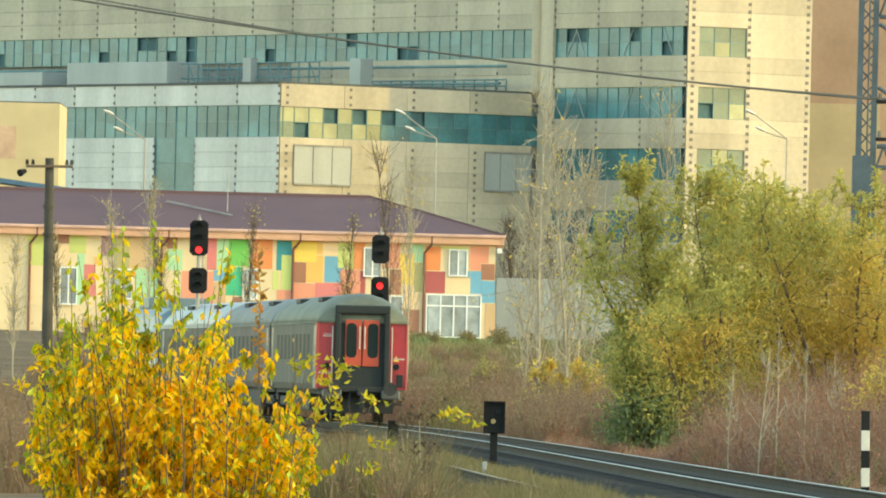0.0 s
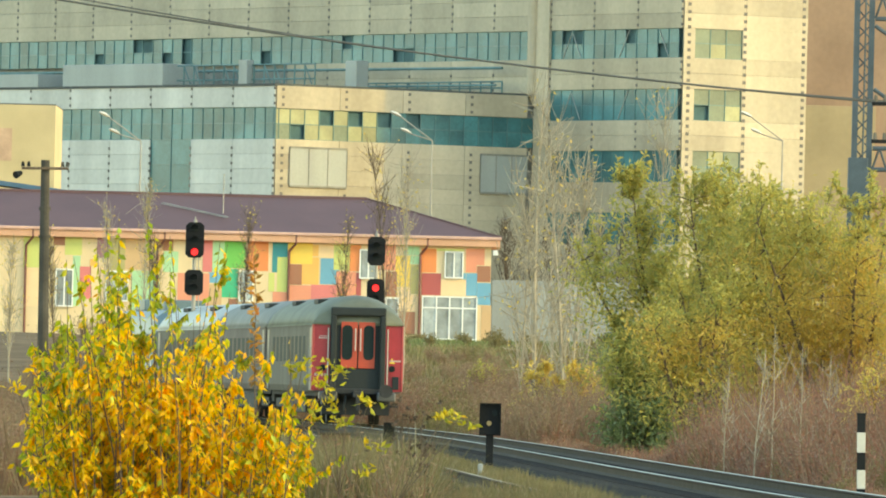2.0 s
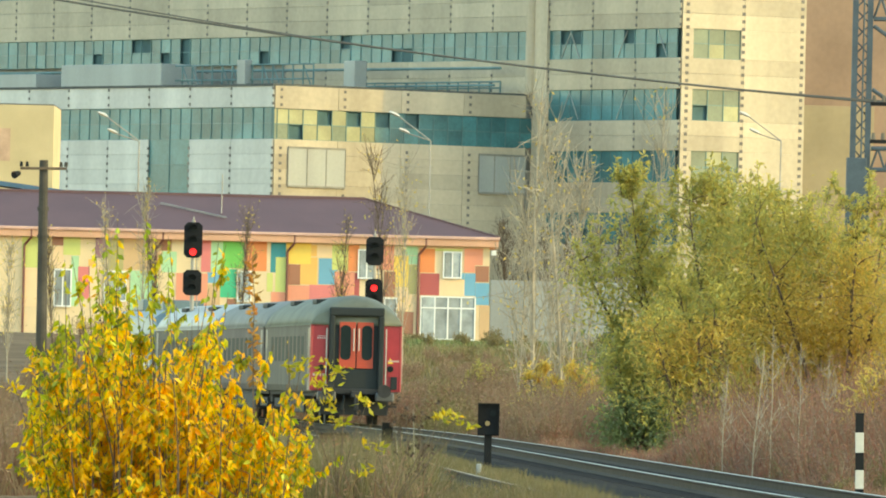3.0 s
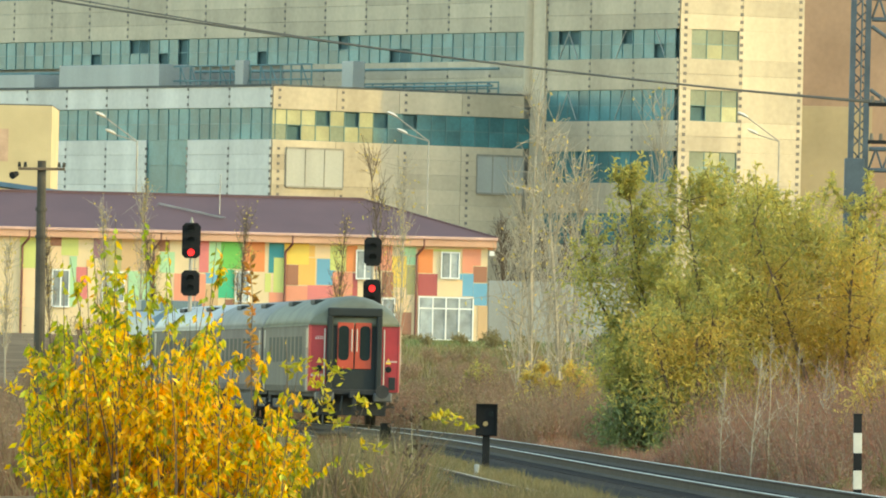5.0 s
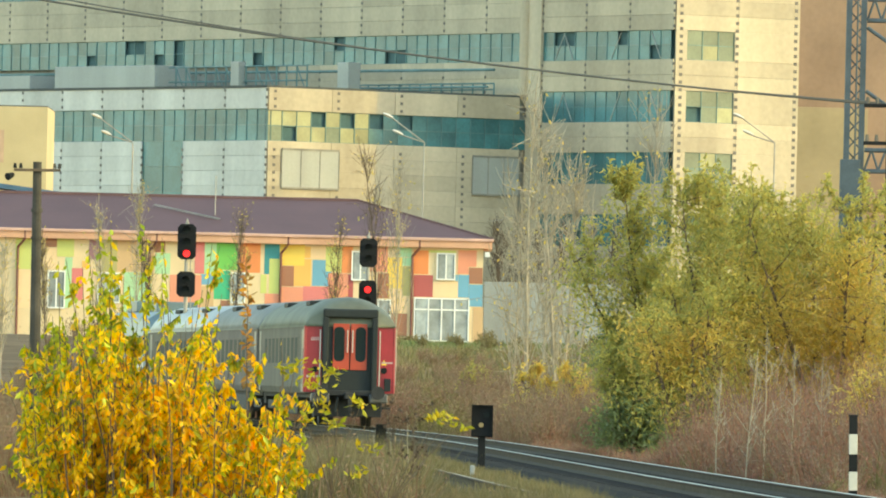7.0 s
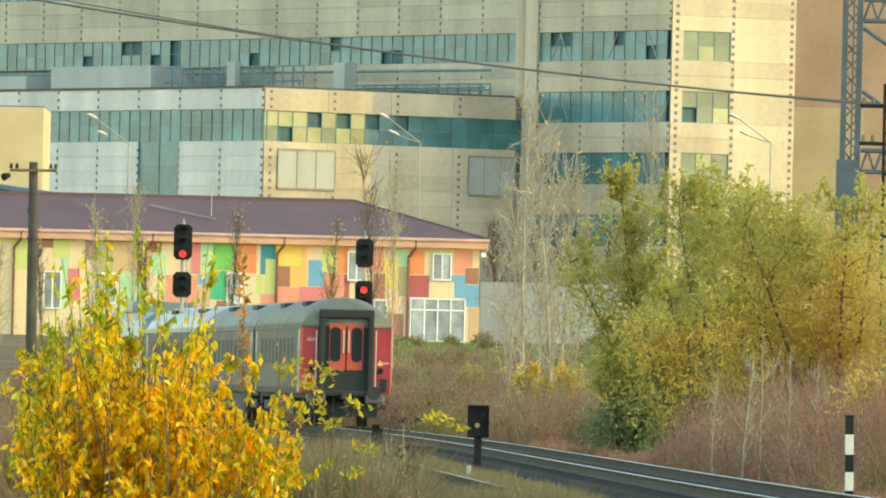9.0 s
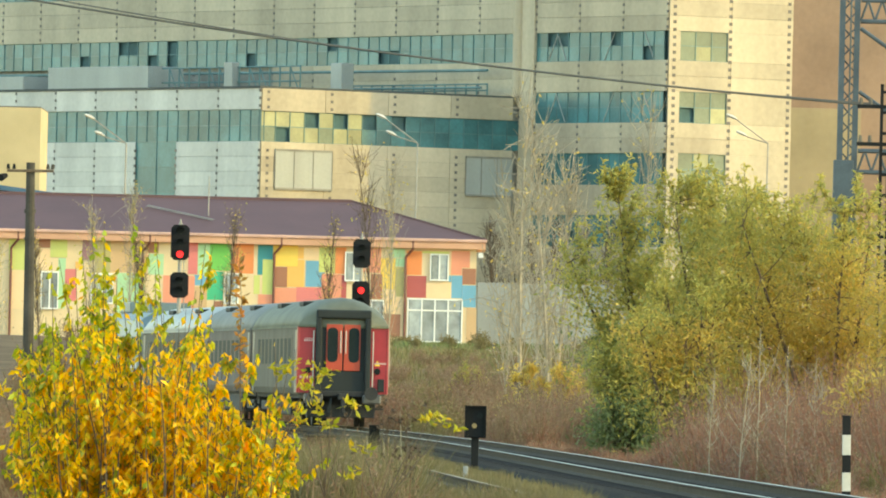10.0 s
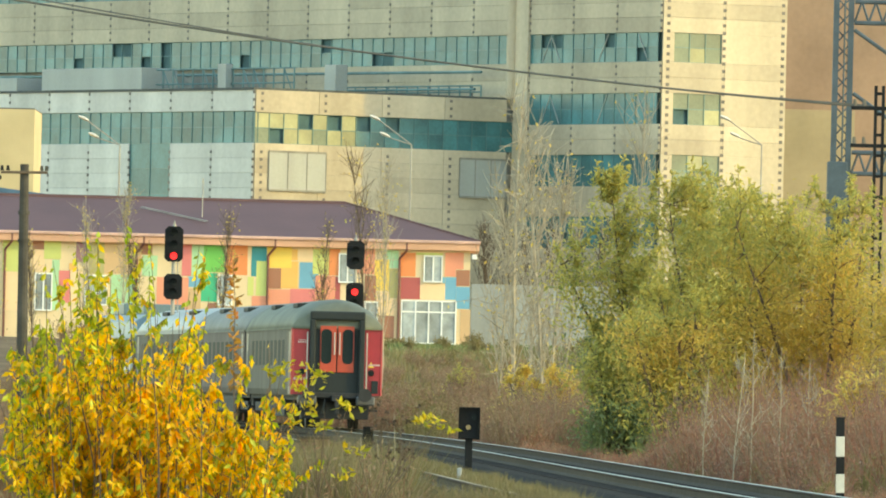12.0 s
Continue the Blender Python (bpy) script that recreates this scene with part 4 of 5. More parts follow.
def street_lamp(x, y, z):
    g = ground_z(x, y)
    p = empty("street_lamp", pose(x, y, g), "tall grey street lamp with two lamp arms", "street lamp", "street lamps by the factory road")
    h = z - g
    part("pole", rods(((0, 0, 0), (0, 0, h), 0.10, 0.05), n=10), M_MAST, p)
    for dx, dz in ((-2.15, 1.55), (-1.45, 0.42)):
        part("arm", rods(((0, 0, h), (dx, 0, h + dz), 0.04), n=6), M_MAST, p)
        part("lamp_head", loft([[(dx + a * s, yy * s, h + dz + 0.05 + 0.28 * t + zz * s) for a, yy, zz in ((0.0, -0.2, 0), (0, 0, 0.14), (0, 0.2, 0), (0, 0, -0.12))] for dx, t, s in ((dx, 0, 0.5), (dx - 0.25, 0.4, 1.0), (dx - 0.6, 0.9, 0.8), (dx - 0.72, 1.05, 0.3))]), M_PWHITE, p, "pale lamp head")


street_lamp(-21.25, 765, 17.25)
street_lamp(-1.47, 765, 17.75)
street_lamp(22.3, 765, 18.3)


# ---- plants ----
def branch_path(rng, p, d, length, segs, bend, up):
    pts = [p.copy()]
    d = d.normalized()
    for _ in range(segs):
        d = (d + rnd_dir(rng) * bend + Vector((0, 0, up))).normalized()
        p = p + d * (length / segs)
        pts.append(p.copy())
    return pts


M_LEAFGOLD = mat("single_golden_leaf", (0.80, 0.44, 0.01), 0.55, spread=0.2, scale=6, fine=40, bump=0, per_object=0.2)
M_LEAFLIME = mat("single_lime_leaf", (0.36, 0.38, 0.02), 0.55, spread=0.2, scale=6, fine=40, bump=0, per_object=0.3)


def golden_bush():
    rng = random.Random(21)
    b = empty("golden_bush", pose(-2.45, 100, -0.38), "dense young bush with golden yellow and lime green autumn leaves", "bush")
    wv, wf = [], []
    crowns = {"gold": ([], [], []), "lime": ([], [], [])}
    shoots = []
    for k in range(150):
        tall = k < 24
        x = rng.uniform(-0.95, 0.25) if tall else rng.uniform(-1.25, 1.35)
        y = rng.uniform(-1.25, 1.25)
        # taller in the middle, falling away on both sides
        h = (2.62 - 0.66 * max(0, x + 0.10) - 0.70 * max(0, -x - 0.55)) * rng.uniform(0.55, 1.0)
        if tall:
            h = rng.uniform(2.45, 3.25) - 0.45 * max(0, x) - 0.5 * max(0, -x - 0.55)
        base = Vector((x * 0.74, y * 0.7, 0))
        pts = branch_path(rng, base, Vector((x * 0.17 + rng.gauss(0, 0.05), y * 0.12, 1)), h, 9, 0.05, 0.03)
        tube(wv, wf, pts, [0.013 - 0.0011 * i for i in range(10)], 4)
        for _ in range(3 if tall else 8):
            i = rng.randint(2, 8)
            q = branch_path(rng, pts[i], (rnd_dir(rng) * 0.8 + Vector((0, 0, 0.9))), rng.uniform(0.2, 0.5) * (1 if i < 7 else 0.5), 4, 0.12, 0.05)
            tube(wv, wf, q, [0.006, 0.005, 0.004, 0.003, 0.002], 3)
            shoots.append((q, 19))
        shoots.append((pts[5:] if tall else pts[2:], 28))
    for q, n in shoots:
        mood = rng.gauss(0, 0.16)
        for _ in range(n):
            t = rng.uniform(0, len(q) - 1.001)
            i = int(t)
            p = q[i].lerp(q[i + 1], t - i)
            # greener towards tips and outer flanks
            g = 0.15 + 0.62 * max(0, min(1, (p.z - 1.70) / 0.7)) + 0.34 * max(0, min(1, (-p.x - 0.55) / 0.6)) + 0.30 * max(0, min(1, (p.x - 0.5) / 0.5)) + mood
            c = crowns["lime" if rng.random() < g else "gold"]
            c[0].append(p)
            c[1].append(rnd_dir(rng) * 0.55 + Vector((0, 0, -0.65)))
            c[2].append(rng.uniform(0.05, 0.105))
    tagged(part("stem_mass", (wv, wf), M_BARK, b, "thin brown stems"), kind="stuff")
    for k, m in (("gold", M_GOLD), ("lime", M_LIME)):
        tagged(part("crown", leaf_cloud(*crowns[k], 7, 0.5), m, b, "golden yellow leaves" if k == "gold" else "lime green leaves"), kind="stuff")
    # leaves on the near side that can be told apart
    one = {k: part("leaf", leaf_cloud([(0, 0, 0)], [(0, 0, -1)], [0.09], 3, 0.5), m, b) for k, m in (("gold", M_LEAFGOLD), ("lime", M_LEAFLIME))}
    near = [(p, k) for k in crowns for p in crowns[k][0] if p.y < -0.35 and p.z > 0.7]
    rng.shuffle(near)
    for o in one.values():
        o.matrix_basis = pose(*near[0][0], 20, 10, 50)
    for p, k in near[1:300]:
        again("leaf", one[k], pose(p.x, p.y - 0.03, p.z, rng.uniform(-60, 60), rng.uniform(-60, 60), rng.uniform(0, 360)), b)


golden_bush()


def leafy_twig(x, y, z0, tip, n, cols, seed, label, clumps=()):
    """A single shoot that rises from the ground to tip, leaves along its upper end and at side clumps."""
    rng = random.Random(seed)
    base = Vector((x, y, -0.4))
    t = empty("sapling_shoot", pose(*base), label, "sapling", "young shoots beside the bush")
    end = Vector(tip) - base
    wv, wf, lv, lf = [], [], [], []
    pts = [end * (k / 8) + Vector((rng.gauss(0, 0.012), 0, 0)) * (0 if k in (0, 8) else 1) for k in range(9)]
    tube(wv, wf, pts, [0.012 - 0.0011 * i for i in range(9)], 4)
    spots = [(pts[i].lerp(pts[i + 1], rng.random()), 0.04) for i in range(8) for _ in range(n // 8) if pts[i].z > z0]
    for cx, cz, m, spread in clumps:
        c = Vector((cx, y, cz)) - base
        tube(wv, wf, [pts[4], pts[4].lerp(c, 0.55) + Vector((0, 0, 0.06)), c], [0.006, 0.005, 0.003], 3)
        spots += [(c + Vector((rng.gauss(0, spread), rng.gauss(0, spread), rng.gauss(0, spread * 0.6))), 0.0) for _ in range(m)]
    for p, j in spots:
        leaf(lv, lf, p, (rnd_dir(rng) + Vector((0, 0, 0.1))).normalized(), rng.uniform(0.06, 0.105), rng, 0.45)
    part("stem", (wv, wf), M_BARK, t)
    tagged(part("leaves", (lv, lf), cols, t), kind="stuff")


M_TWIGLEAF = leaf_mat("olive_yellow_leaves", [(0.34, 0.34, 0.02), (0.52, 0.44, 0.02), (0.27, 0.29, 0.02), (0.64, 0.42, 0.02), (0.44, 0.40, 0.02)], 0.45)
M_RUST = leaf_mat("rust_orange_leaves", [(0.50, 0.17, 0.02), (0.20, 0.12, 0.03), (0.56, 0.26, 0.02), (0.25, 0.16, 0.03)], 0.35)
leafy_twig(-1.66, 99.5, 1.75, (-1.74, 99.5, 2.42), 200, M_RUST, 31, "slender shoot with rust orange leaves at its tip")
leafy_twig(-1.35, 100.2, 1.2, (-1.42, 100.2, 1.75), 60, M_TWIGLEAF, 32, "slender shoot with yellow green leaves", [(-1.30, 1.50, 26, 0.07), (-1.12, 1.36, 30, 0.06), (-0.97, 1.50, 24, 0.05)])
leafy_twig(-0.95, 99.8, 3.0, (-0.90, 99.8, 1.15), 8, M_TWIGLEAF, 33, "slender shoot with small tufts of lime leaves", [(-1.02, 1.16, 16, 0.05), (-0.90, 1.02, 18, 0.05), (-0.70, 1.2, 18, 0.045), (-1.2, 1.05, 14, 0.05)])
leafy_twig(-0.62, 99.4, 3.0, (-0.30, 99.4, 0.95), 8, M_TWIGLEAF, 34, "thin arching twig with a few yellow green leaves", [(-0.02, 1.09, 14, 0.045), (0.10, 1.08, 14, 0.05), (0.20, 1.05, 8, 0.04), (-0.62, 0.82, 10, 0.05), (-0.72, 0.60, 12, 0.04)])
leafy_twig(-3.55, 100.6, 1.0, (-3.72, 100.6, 1.65), 50, M_GOLD, 35, "thin shoot with orange yellow leaves", [(-3.62, 1.45, 14, 0.06), (-3.85, 1.25, 14, 0.06), (-3.4, 1.30, 18, 0.07)])


def willow(x, y, h, r, seed, mats, label, low=0.16, lean=0.0, clumps=230):
    """Several limbs from one root, forking into a ragged crown of narrow leaves. mats: leaf materials from foot to top;
    dark ones carry the foot's shade in their colour.
    """
    rng = random.Random(seed)
    g = ground_z(x, y)
    t = empty("willow_tree", pose(x, y, g), label, "tree", "willows beside the track")
    wv, wf = [], []
    leaves = [([], [], []) for _ in mats]
    tips = []
    for k in range(7):
        a = 2 * math.pi * (k + rng.random() * 0.7) / 7
        out = rng.uniform(0.15, 0.42)
        limb = branch_path(rng, Vector((0.12 * math.cos(a), 0.12 * math.sin(a), 0)), Vector((math.cos(a) * out + lean, math.sin(a) * out, 1)), h * rng.uniform(0.72, 0.98), 9, 0.10, 0.02)
        tube(wv, wf, limb, [0.085 - 0.0082 * i for i in range(10)], 6)
        for i in range(1, 10):
            for _ in range(4):
                d = rnd_dir(rng, 0.35)
                br = branch_path(rng, limb[i], d, rng.uniform(0.5, 1.0) * r * (0.62 if i < 8 else 0.4), 5, 0.16, 0.02)
                tube(wv, wf, br, [0.018 - 0.0028 * j for j in range(6)], 4)
                tips += br[2:]
    rng.shuffle(tips)
    # leafy sprays that stand out of the crown
    for c in sorted(tips, key=lambda q: -q.z + rng.gauss(0, 0.8))[:46]:
        sp = branch_path(rng, c, Vector((rng.gauss(0.1, 0.5), rng.gauss(0, 0.4), 1)), rng.uniform(0.5, 1.0) * h / 6.5, 5, 0.14, -0.06)
        tube(wv, wf, sp, [0.012, 0.010, 0.008, 0.006, 0.005, 0.004], 3)
        for _ in range(60):
            t0 = rng.uniform(0, 4.999)
            i = int(t0)
            leaves[-1][0].append(sp[i].lerp(sp[i + 1], t0 - i) + rnd_dir(rng) * 0.03)
            leaves[-1][1].append(rnd_dir(rng) * 0.8 + Vector((0.25, 0, -0.1)))
            leaves[-1][2].append(rng.uniform(0.10, 0.2))
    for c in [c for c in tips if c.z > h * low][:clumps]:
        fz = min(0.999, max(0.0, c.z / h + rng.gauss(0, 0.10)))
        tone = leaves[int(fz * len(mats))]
        # a drooping spray: leaves strung along one line, ragged round it
        line = (Vector((rng.gauss(0.15, 0.7), rng.gauss(0, 0.7), rng.gauss(0.1, 0.5)))).normalized() * rng.uniform(0.5, 1.1)
        drift = line * 0.5 + Vector((0.05, 0, -0.35))
        for _ in range(42):
            u = rng.uniform(-1, 1)
            tone[0].append(c + line * u + Vector((rng.gauss(0, 0.16), rng.gauss(0, 0.16), rng.gauss(0, 0.14) - 0.22 * u * u)))
            tone[1].append(rnd_dir(rng) * 0.6 + drift)
            tone[2].append(rng.uniform(0.09, 0.19))
    part("trunk", (wv, wf), M_BARK, t, "forking brown limbs")
    for m, l in zip(mats, leaves):
        if l[0]:
            tagged(part("crown", leaf_cloud(*l, seed, 0.32), m, t), kind="stuff")


# Dark leaves low in the crowns paint the shade there.
willow(5.45, 268, 6.5, 1.35, 41, [M_SHADELEAF, M_SHADELEAF, M_OLIVE, M_OLIVE, M_OLIVE], "dense green willow bush reaching down to the ballast", 0.03, clumps=560)
willow(7.3, 265, 6.8, 1.9, 42, [M_OLIVE, M_OCHRE, M_OLIVE, M_OLIVE], "broad willow bush with olive and yellow leaves", 0.12, clumps=600)
willow(9.1, 262, 6.5, 2.0, 43, [M_OCHRE, M_OCHRE, M_OCHRE, M_OLIVE], "broad willow bush turning ochre yellow", 0.12, clumps=600)
willow(11.3, 258, 5.0, 1.8, 44, [M_OLIVE, M_OCHRE, M_OCHRE], "lower willow bush with ochre leaves", 0.1, clumps=460)
willow(5.75, 259, 4.3, 1.5, 46, [M_SHADELEAF, M_OLIVE, M_OCHRE, M_OLIVE], "yellow-green willow bush in front of the taller ones", 0.08, clumps=240)
willow(4.55, 266, 3.1, 1.0, 47, [M_SHADELEAF, M_SHADELEAF, M_OLIVE, M_OLIVE], "low green bush at the foot of the willows with shade-dark leaves", 0.02, clumps=230)
willow(3.15, 318, 2.3, 1.0, 48, [M_BRUSH, M_OLIVE, M_OCHRE], "low yellow-leaved bush at the feet of the saplings", 0.2, clumps=34)
willow(4.1, 322, 1.9, 0.9, 49, [M_BRUSH, M_OLIVE, M_OCHRE], "small yellowing bush in the brown thicket", 0.2, clumps=34)
willow(1.2, 430, 2.3, 1.2, 50, [M_GREEN, M_OLIVE, M_OLIVE], "small olive bush on the slope", 0.1, clumps=40)
willow(8.3, 205, 2.2, 1.1, 45, [M_OCHRE, M_OCHRE, M_OCHRE], "small yellow-leaved bush beside the post", 0.30, clumps=110)


def bare_tree(x, y, h, seed, bark, label, n=40, fan=0.35, group="bare saplings", thick=1.0, last=0):
    rng = random.Random(seed)
    g = ground_z(x, y)
    t = empty("bare_tree", pose(x, y, g), label, "tree", group)
    vs, fs = [], []
    tr = branch_path(rng, Vector((0, 0, 0)), Vector((rng.gauss(0, 0.03), 0, 1)), h, 12, 0.035, 0.03)
    r = (0.0034 * h + 0.010) * thick
    tube(vs, fs, tr, [r * (1 - i / 13) + 0.004 for i in range(13)], 6)
    part("trunk", (vs, fs), bark, t)
    vs, fs = [], []
    tips = []
    for k in range(n):
        i = rng.randint(2, 10)
        d = Vector((rng.gauss(0, 1), rng.gauss(0, 1), 0)).normalized() * fan + Vector((0, 0, 1))
        br = branch_path(rng, tr[i], d, h * rng.uniform(0.12, 0.42) * (1.12 - i / 13), 6, 0.07, 0.05)
        tube(vs, fs, br, [(0.015 - 0.0016 * j) * thick for j in range(7)], 4)
        for _ in range(4):
            j = rng.randint(2, 5)
            tw = branch_path(rng, br[j], rnd_dir(rng, 1.6), h * rng.uniform(0.05, 0.12), 3, 0.12, 0.08)
            tube(vs, fs, tw, [0.009 * thick, 0.008 * thick, 0.007 * thick, 0.006 * thick], 3)
            tips += tw[1:]
    tagged(part("twig_mass", (vs, fs), bark, t, "fine bare twigs"), kind="stuff")
    if last:
        spots = [rng.choice(tips) + rnd_dir(rng) * 0.06 for _ in range(last)]
        tagged(part("leaves", leaf_cloud(spots, [rnd_dir(rng, -0.6) for _ in spots], [rng.uniform(0.09, 0.17) for _ in spots], seed, 0.5), M_OCHRE, t, "last scattered yellow leaves"), kind="stuff")


for x, y, h, s in ((2.45, 330, 11.3, 51), (3.0, 338, 9.2, 52), (3.45, 332, 10.0, 53), (3.75, 345, 9.0, 54), (4.05, 350, 8.2, 55), (2.2, 352, 8.6, 56), (6.1, 340, 11.2, 57), (5.4, 346, 8.5, 58)):
    bare_tree(x, y, h, s, M_PALEBARK, "slender bare poplar sapling with pale bark", last=70, thick=1.5 if s in (51, 53, 54) else 1.0)
for x, y, h, s in ((-2.9, 520, 11.0, 61), (-2.1, 525, 10.6, 62), (-5.4, 560, 7.2, 63), (-14.6, 540, 8.6, 64), (-12.9, 500, 7.6, 65), (-16.6, 545, 7.8, 66), (-10.4, 560, 8.0, 67), (-19.5, 500, 6.6, 68), (-18.2, 520, 6.9, 69)):
    bare_tree(x, y, h, s, M_BARK if s % 2 else M_PALEBARK, "thin bare tree in front of the coloured building", 44, 0.26, thick=1.15, last=170)
for x, y, h, s in ((3.6, 712, 8.6, 75), (4.9, 718, 9.4, 76), (6.2, 714, 8.2, 77), (7.6, 720, 9.0, 78), (9.2, 716, 8.4, 79), (10.8, 722, 8.8, 80)):
    bare_tree(x, y, h, s, M_BARK, "bare brown tree behind the boundary wall", 60, 0.5, "trees behind the wall", 2.2)
for x, y, h, s in ((5.35, 196, 2.5, 71), (5.75, 200, 2.9, 72), (6.2, 198, 2.6, 73), (5.0, 203, 2.2, 74), (6.75, 199, 2.4, 70)):
    bare_tree(x, y, h, s, M_PALEBARK, "small bare shrub with pale branching stems", 12, 1.0, "pale bare shrubs", 0.5)


def thicket(name, label, category, area, n, height, material, seed, shard=0.12, per=6, fan=0.33, clump=55):
    """Uncountable undergrowth: clumps of fine fanning stems with dry leaf scraps. area: gives a ground place from two random numbers."""
    rng = random.Random(seed)
    vs, fs = [], []
    lp, lw, ls = [], [], []
    for _ in range(max(1, n // clump)):
        cx, cy = area(rng.random(), rng.random())
        tall = height(cx, cy) * rng.uniform(0.55, 1.15)
        for _ in range(clump):
            x, y = cx + rng.gauss(0, 0.10 * tall), cy + rng.gauss(0, 0.3)
            lean = Vector((rng.gauss(0, fan), rng.gauss(0, fan), 1)).normalized()
            h = tall * rng.uniform(0.45, 1.0)
            p = Vector((x, y, ground_z(x, y) - 0.03))
            w = Vector((0.005 + 0.005 * rng.random(), 0, 0))
            k = len(vs)
            m = p + lean * h * 0.5 + Vector((rng.gauss(0, 0.05) * h, 0, 0))
            q = p + lean * h + Vector((0, 0, -abs(rng.gauss(0, 0.06)) * h))
            vs += [p - w, p + w, m - w, m + w, q]
            fs += [(k, k + 1, k + 3, k + 2), (k + 2, k + 3, k + 4)]
            for _ in range(per):
                t = rng.uniform(0.2, 1.0)
                c = (p.lerp(m, t * 2) if t < 0.5 else m.lerp(q, t * 2 - 1)) + Vector((rng.gauss(0, 0.05) * h, rng.gauss(0, 0.05) * h, rng.gauss(0, 0.03) * h))
                lp.append(c)
                lw.append(lean * 0.5 + rnd_dir(rng) * 0.8)
                ls.append(shard * rng.uniform(0.4, 1.2))
    v, f = leaf_cloud(lp, lw, ls, seed, 0.25)
    k = len(vs)
    return tagged(part(name, ([tuple(a) for a in vs] + v, fs + [tuple(b + k for b in a) for a in f]), material), label, category, kind="stuff")


def blades(name, label, area, n, height, material, seed, width=0.006):
    """Grass: bent tapering blades."""
    rng = random.Random(seed)
    vs, fs = [], []
    for _ in range(n):
        x, y = area(rng.random(), rng.random())
        h = height(x, y) * rng.uniform(0.4, 1.0)
        p = Vector((x, y, ground_z(x, y) - 0.03))
        a, w = rng.uniform(0, math.pi), width * rng.uniform(0.6, 1.4)
        s = Vector((math.cos(a) * w, math.sin(a) * w, 0))
        b = Vector((rng.gauss(0, 0.22) * h, rng.gauss(0, 0.22) * h, 0))
        k = len(vs)
        vs += [p - s, p + s, p + Vector((0, 0, h * 0.55)) + b * 0.35 - s * 0.8, p + Vector((0, 0, h * 0.55)) + b * 0.35 + s * 0.8, p + Vector((0, 0, h)) + b]
        fs += [(k, k + 1, k + 3, k + 2), (k + 2, k + 3, k + 4)]
    return tagged(part(name, (vs, fs), material), label, "grass", kind="stuff")


def lerp(a, b, t):
    return a + (b - a) * t


# undergrowth beyond and beside the track
def beside(off0, off1, y0, y1):
    def area(u, v):
        y = lerp(y0, y1, v)
        return track_x(y) + lerp(off0, off1, u), y
    return area


def boxed(x0, x1, y0, y1):
    return lambda u, v: (lerp(x0, x1, u), lerp(y0, y1, v))


def lumpy(lo, hi, f=0.5):
    return lambda x, y: lerp(lo, hi, 0.5 + 0.5 * noise.noise((x * f, y * f * 0.3, 2.0)))


def rising(off, f):
    """Lower growth next to the ballast, taller further away."""
    return lambda x, y: f(x, y) * min(1.0, max(0.22, (x - track_x(y) - off) / 1.6))


thicket("russet_undergrowth", "russet leafless undergrowth below the willows", "undergrowth", beside(2.0, 6.5, 180, 236), 11000, rising(1.6, lumpy(1.8, 3.4)), M_RUSSET, 81, 0.10)
thicket("pale_undergrowth", "pale straw stems among the russet undergrowth", "undergrowth", beside(2.0, 6.5, 178, 230), 2600, rising(1.5, lumpy(0.8, 2.0)), M_STRAW, 95, 0.09)
thicket("far_undergrowth", "brown and russet thicket beyond the track", "undergrowth", boxed(0.8, 9.5, 335, 470), 9000, lumpy(1.5, 4.6, 0.9), M_BRUSH, 82, 0.16)
thicket("near_bank_undergrowth", "brown thicket hiding the feet of the saplings", "undergrowth", boxed(1.7, 6.5, 300, 330), 4600, lumpy(1.6, 3.3, 0.9), M_BRUSH, 97, 0.13)
thicket("trackside_undergrowth", "brown and russet thicket along the outside of the bend", "undergrowth", beside(2.6, 9.0, 330, 470), 11000, rising(2.0, lumpy(1.0, 2.9, 0.8)), M_BRUSH, 98, 0.15)
thicket("reddish_undergrowth", "reddish leafless thicket along the outside of the bend", "undergrowth", beside(2.4, 9.5, 300, 480), 8500, rising(1.8, lumpy(0.9, 3.0, 0.7)), M_RUSSET, 99, 0.13)
thicket("slope_undergrowth", "tangled brown growth on the slope below the bank", "undergrowth", boxed(-8, 5, 465, 552), 7000, lumpy(0.5, 1.7, 0.6), M_BRUSH, 100, 0.15)
thicket("olive_undergrowth", "dull green growth among the russet stems", "undergrowth", beside(2.6, 6.5, 182, 232), 1500, rising(1.6, lumpy(0.6, 2.0)), M_GREEN, 103, 0.10)
thicket("verge_thicket", "brown thicket on the inside of the bend", "undergrowth", boxed(-21, -10.5, 300, 430), 5000, lumpy(1.2, 2.8, 0.6), M_BRUSH, 101, 0.15)
thicket("straw_undergrowth", "dry straw coloured thicket beyond the track", "undergrowth", boxed(-0.6, 8.0, 330, 520), 4200, lumpy(0.9, 3.2), M_STRAW, 83, 0.16)
thicket("green_undergrowth", "dull green thicket beyond the track", "undergrowth", boxed(1.5, 8.0, 340, 520), 2400, lumpy(0.9, 3.4), M_GREEN, 96, 0.16)
thicket("left_undergrowth", "dull brown thicket below the coloured building", "undergrowth", boxed(-19, -3, 440, 600), 8000, lumpy(0.8, 3.0), M_BRUSH, 84, 0.18)
thicket("side_undergrowth", "dry brown thicket beside the golden bush", "undergrowth", boxed(-10.5, -5.4, 150, 260), 5000, lumpy(0.9, 2.2), M_BRUSH, 85, 0.09)
thicket("bank_undergrowth", "straw growth on the grassy bank", "undergrowth", boxed(-8, 9, 530, 640), 3500, lumpy(0.3, 1.3), M_STRAW, 86, 0.2)
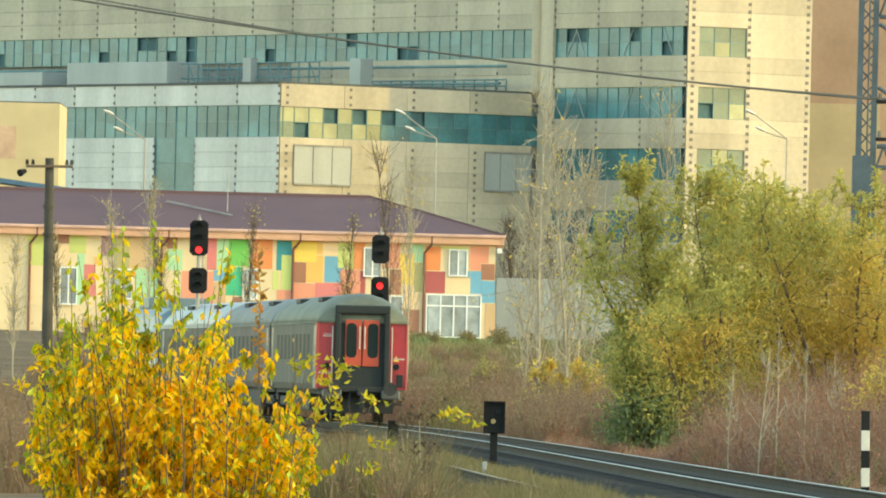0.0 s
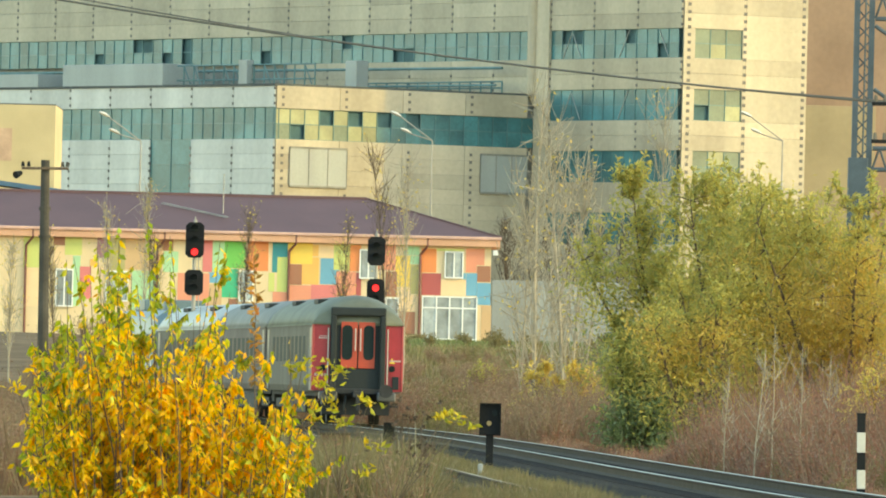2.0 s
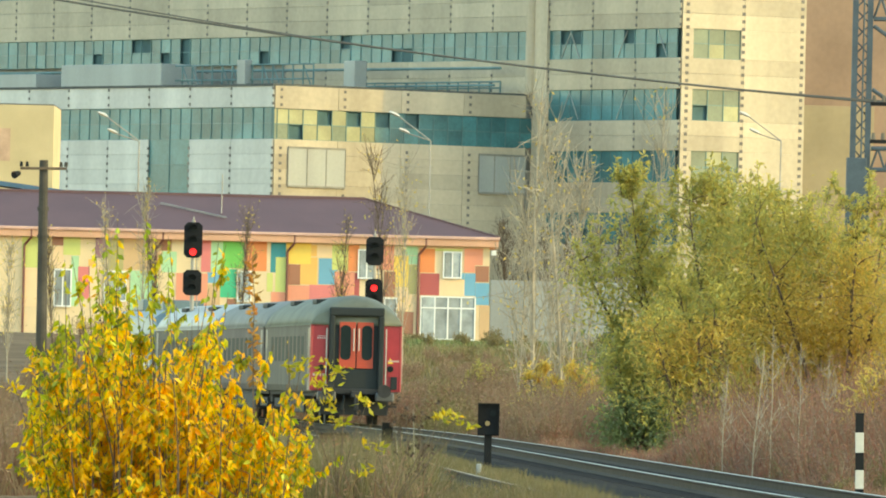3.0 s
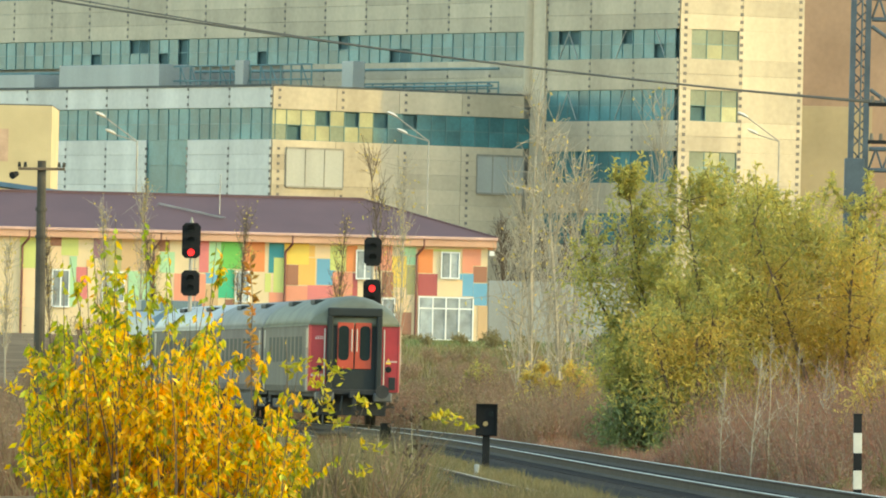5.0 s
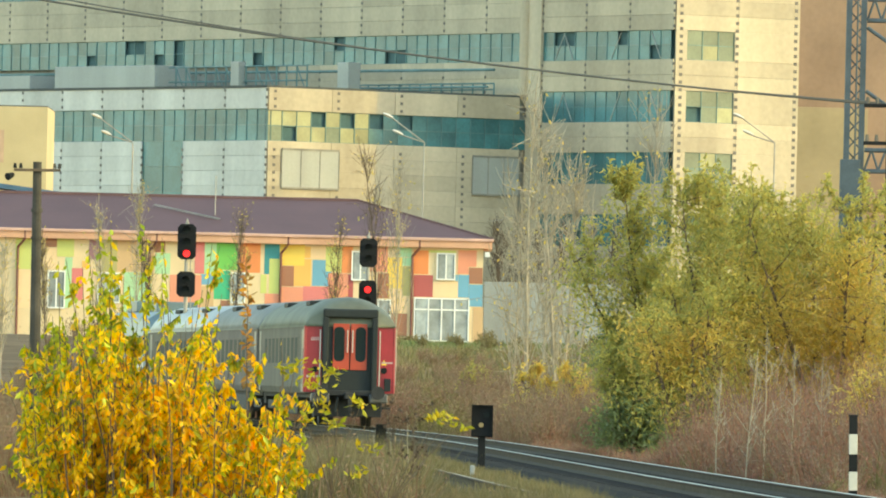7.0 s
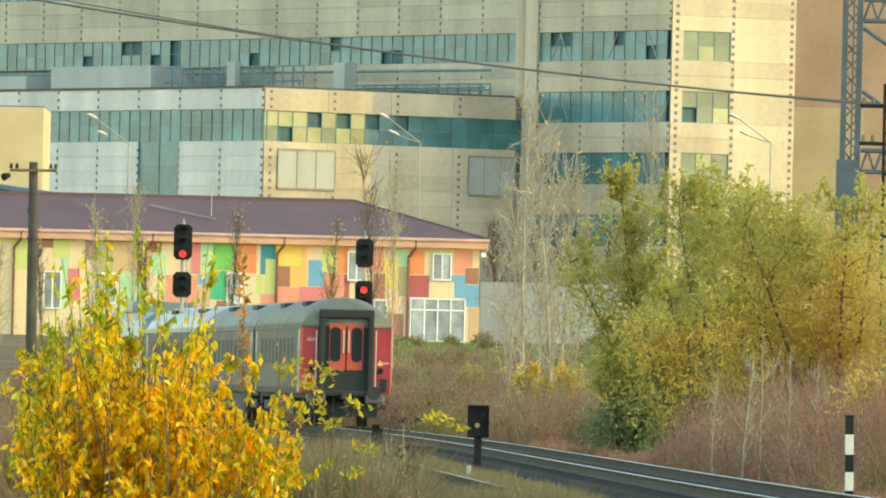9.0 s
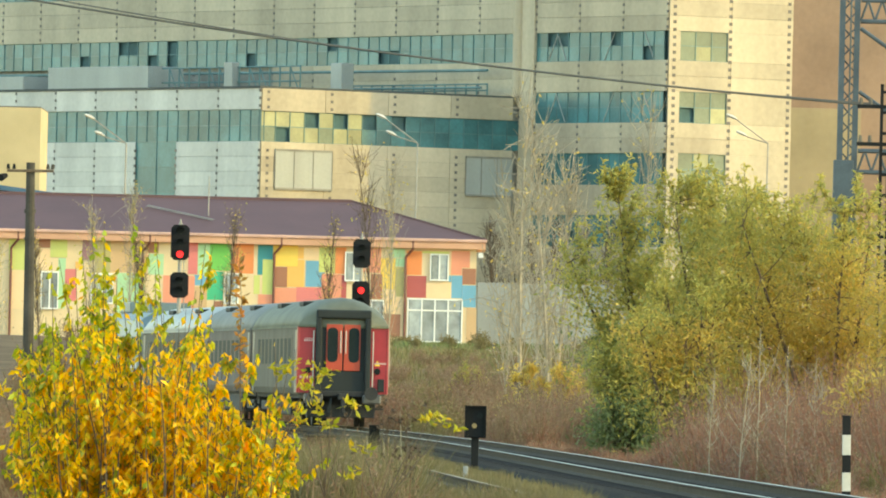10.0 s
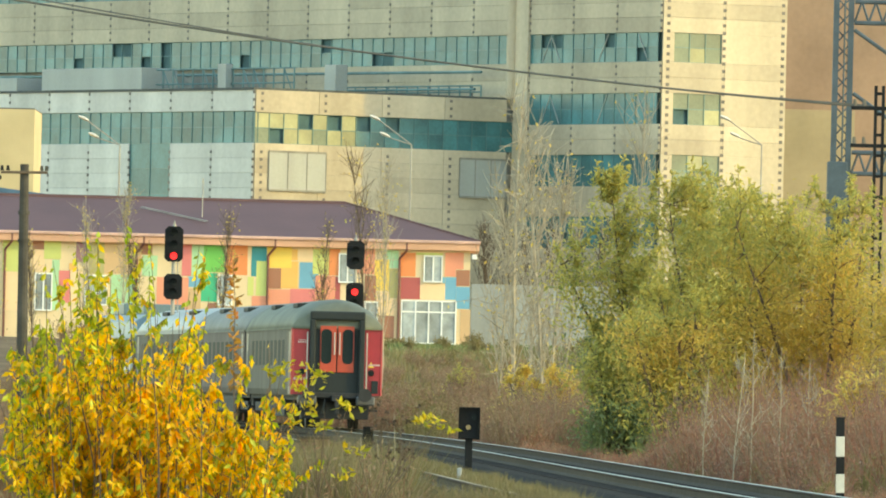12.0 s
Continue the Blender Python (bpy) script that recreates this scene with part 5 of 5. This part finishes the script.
blades("bank_grass", "green grass on the bank below the building", boxed(-10, 9, 560, 672), 16000, lumpy(0.15, 0.45), M_GREEN, 87, 0.03)
blades("slope_grass", "dry grass on the slope below the bank", boxed(-9, 7, 465, 575), 16000, lumpy(0.3, 0.8), M_STRAW, 104, 0.02)
# dry grass round the tracks
blades("dry_grass", "dry straw grass between the tracks", beside(-3.2, -1.9, 140, 310), 22000, lumpy(0.12, 0.38, 1.2), M_STRAW, 88, 0.006)
blades("side_grass", "dry grass growing through the side track", beside(-7.5, -4.2, 150, 330), 26000, lumpy(0.25, 0.6, 0.9), M_STRAW, 89, 0.007)
blades("near_weeds", "tall dry weeds in the foreground", boxed(-2.2, 1.9, 112, 142), 60000, lambda x, y: lumpy(0.85, 1.6, 1.5)(x, y) * (0.95 if x < -0.2 else 0.5), M_WEED, 90, 0.005)
thicket("near_undergrowth", "brown leafy weeds in the foreground", "undergrowth", boxed(-2.2, 1.0, 112, 145), 5400, lambda x, y: lumpy(0.8, 1.6, 1.3)(x, y) * (0.95 if x < -0.2 else 0.45), M_BRUSH, 91, 0.07, per=12, clump=24)
thicket("verge_undergrowth", "low dark growth along the ballast edge", "undergrowth", beside(1.8, 3.2, 140, 330), 6000, lumpy(0.2, 0.75), M_RUSSET, 92, 0.07, clump=24)


def seed_heads():
    rng = random.Random(93)
    t = empty("thistle_plant", pose(-0.29, 116, ground_z(-0.29, 116)), "withered thistle with dark brown seed heads", "weed")
    vs, fs = [], []
    hv, hf = [], []
    for k in range(14):
        st = branch_path(rng, Vector((rng.gauss(0, 0.08), 0, 0)), Vector((rng.gauss(0, 0.12), rng.gauss(0, 0.1), 1)), rng.uniform(0.85, 1.45), 6, 0.06, 0.05)
        tube(vs, fs, st, [0.008 - 0.0008 * i for i in range(7)], 4)
        for _ in range(6):
            i = rng.randint(3, 6)
            tw = branch_path(rng, st[i], rnd_dir(rng, 0.6), rng.uniform(0.05, 0.16), 2, 0.1, 0.1)
            tube(vs, fs, tw, [0.004, 0.003, 0.003], 3)
            for _ in range(6):
                leaf(hv, hf, tw[-1], rnd_dir(rng), 0.04, rng, 0.8)
    tagged(part("stem_mass", (vs, fs), M_BARK, t), kind="stuff")
    tagged(part("seed_head_mass", (hv, hf), mat("dark_seed_heads", (0.075, 0.05, 0.03), 0.9), t), kind="stuff")


seed_heads()


for x, y, h in ((-0.53, 126, 1.15), (-0.36, 127, 1.5), (-1.62, 118, 1.3), (-0.75, 131, 1.2)):
    st = part("dry_stalk", rods(((0, 0, 0), (0.02, 0, h * 0.6), 0.007, 0.006), ((0.02, 0, h * 0.6), (-0.01, 0, h), 0.006, 0.003), n=5), M_PALEBARK)
    st.matrix_basis = pose(x, y, ground_z(x, y) - 0.02)
    tagged(st, "thin pale dry stalk standing in the weeds", "weed", "dry stalks")
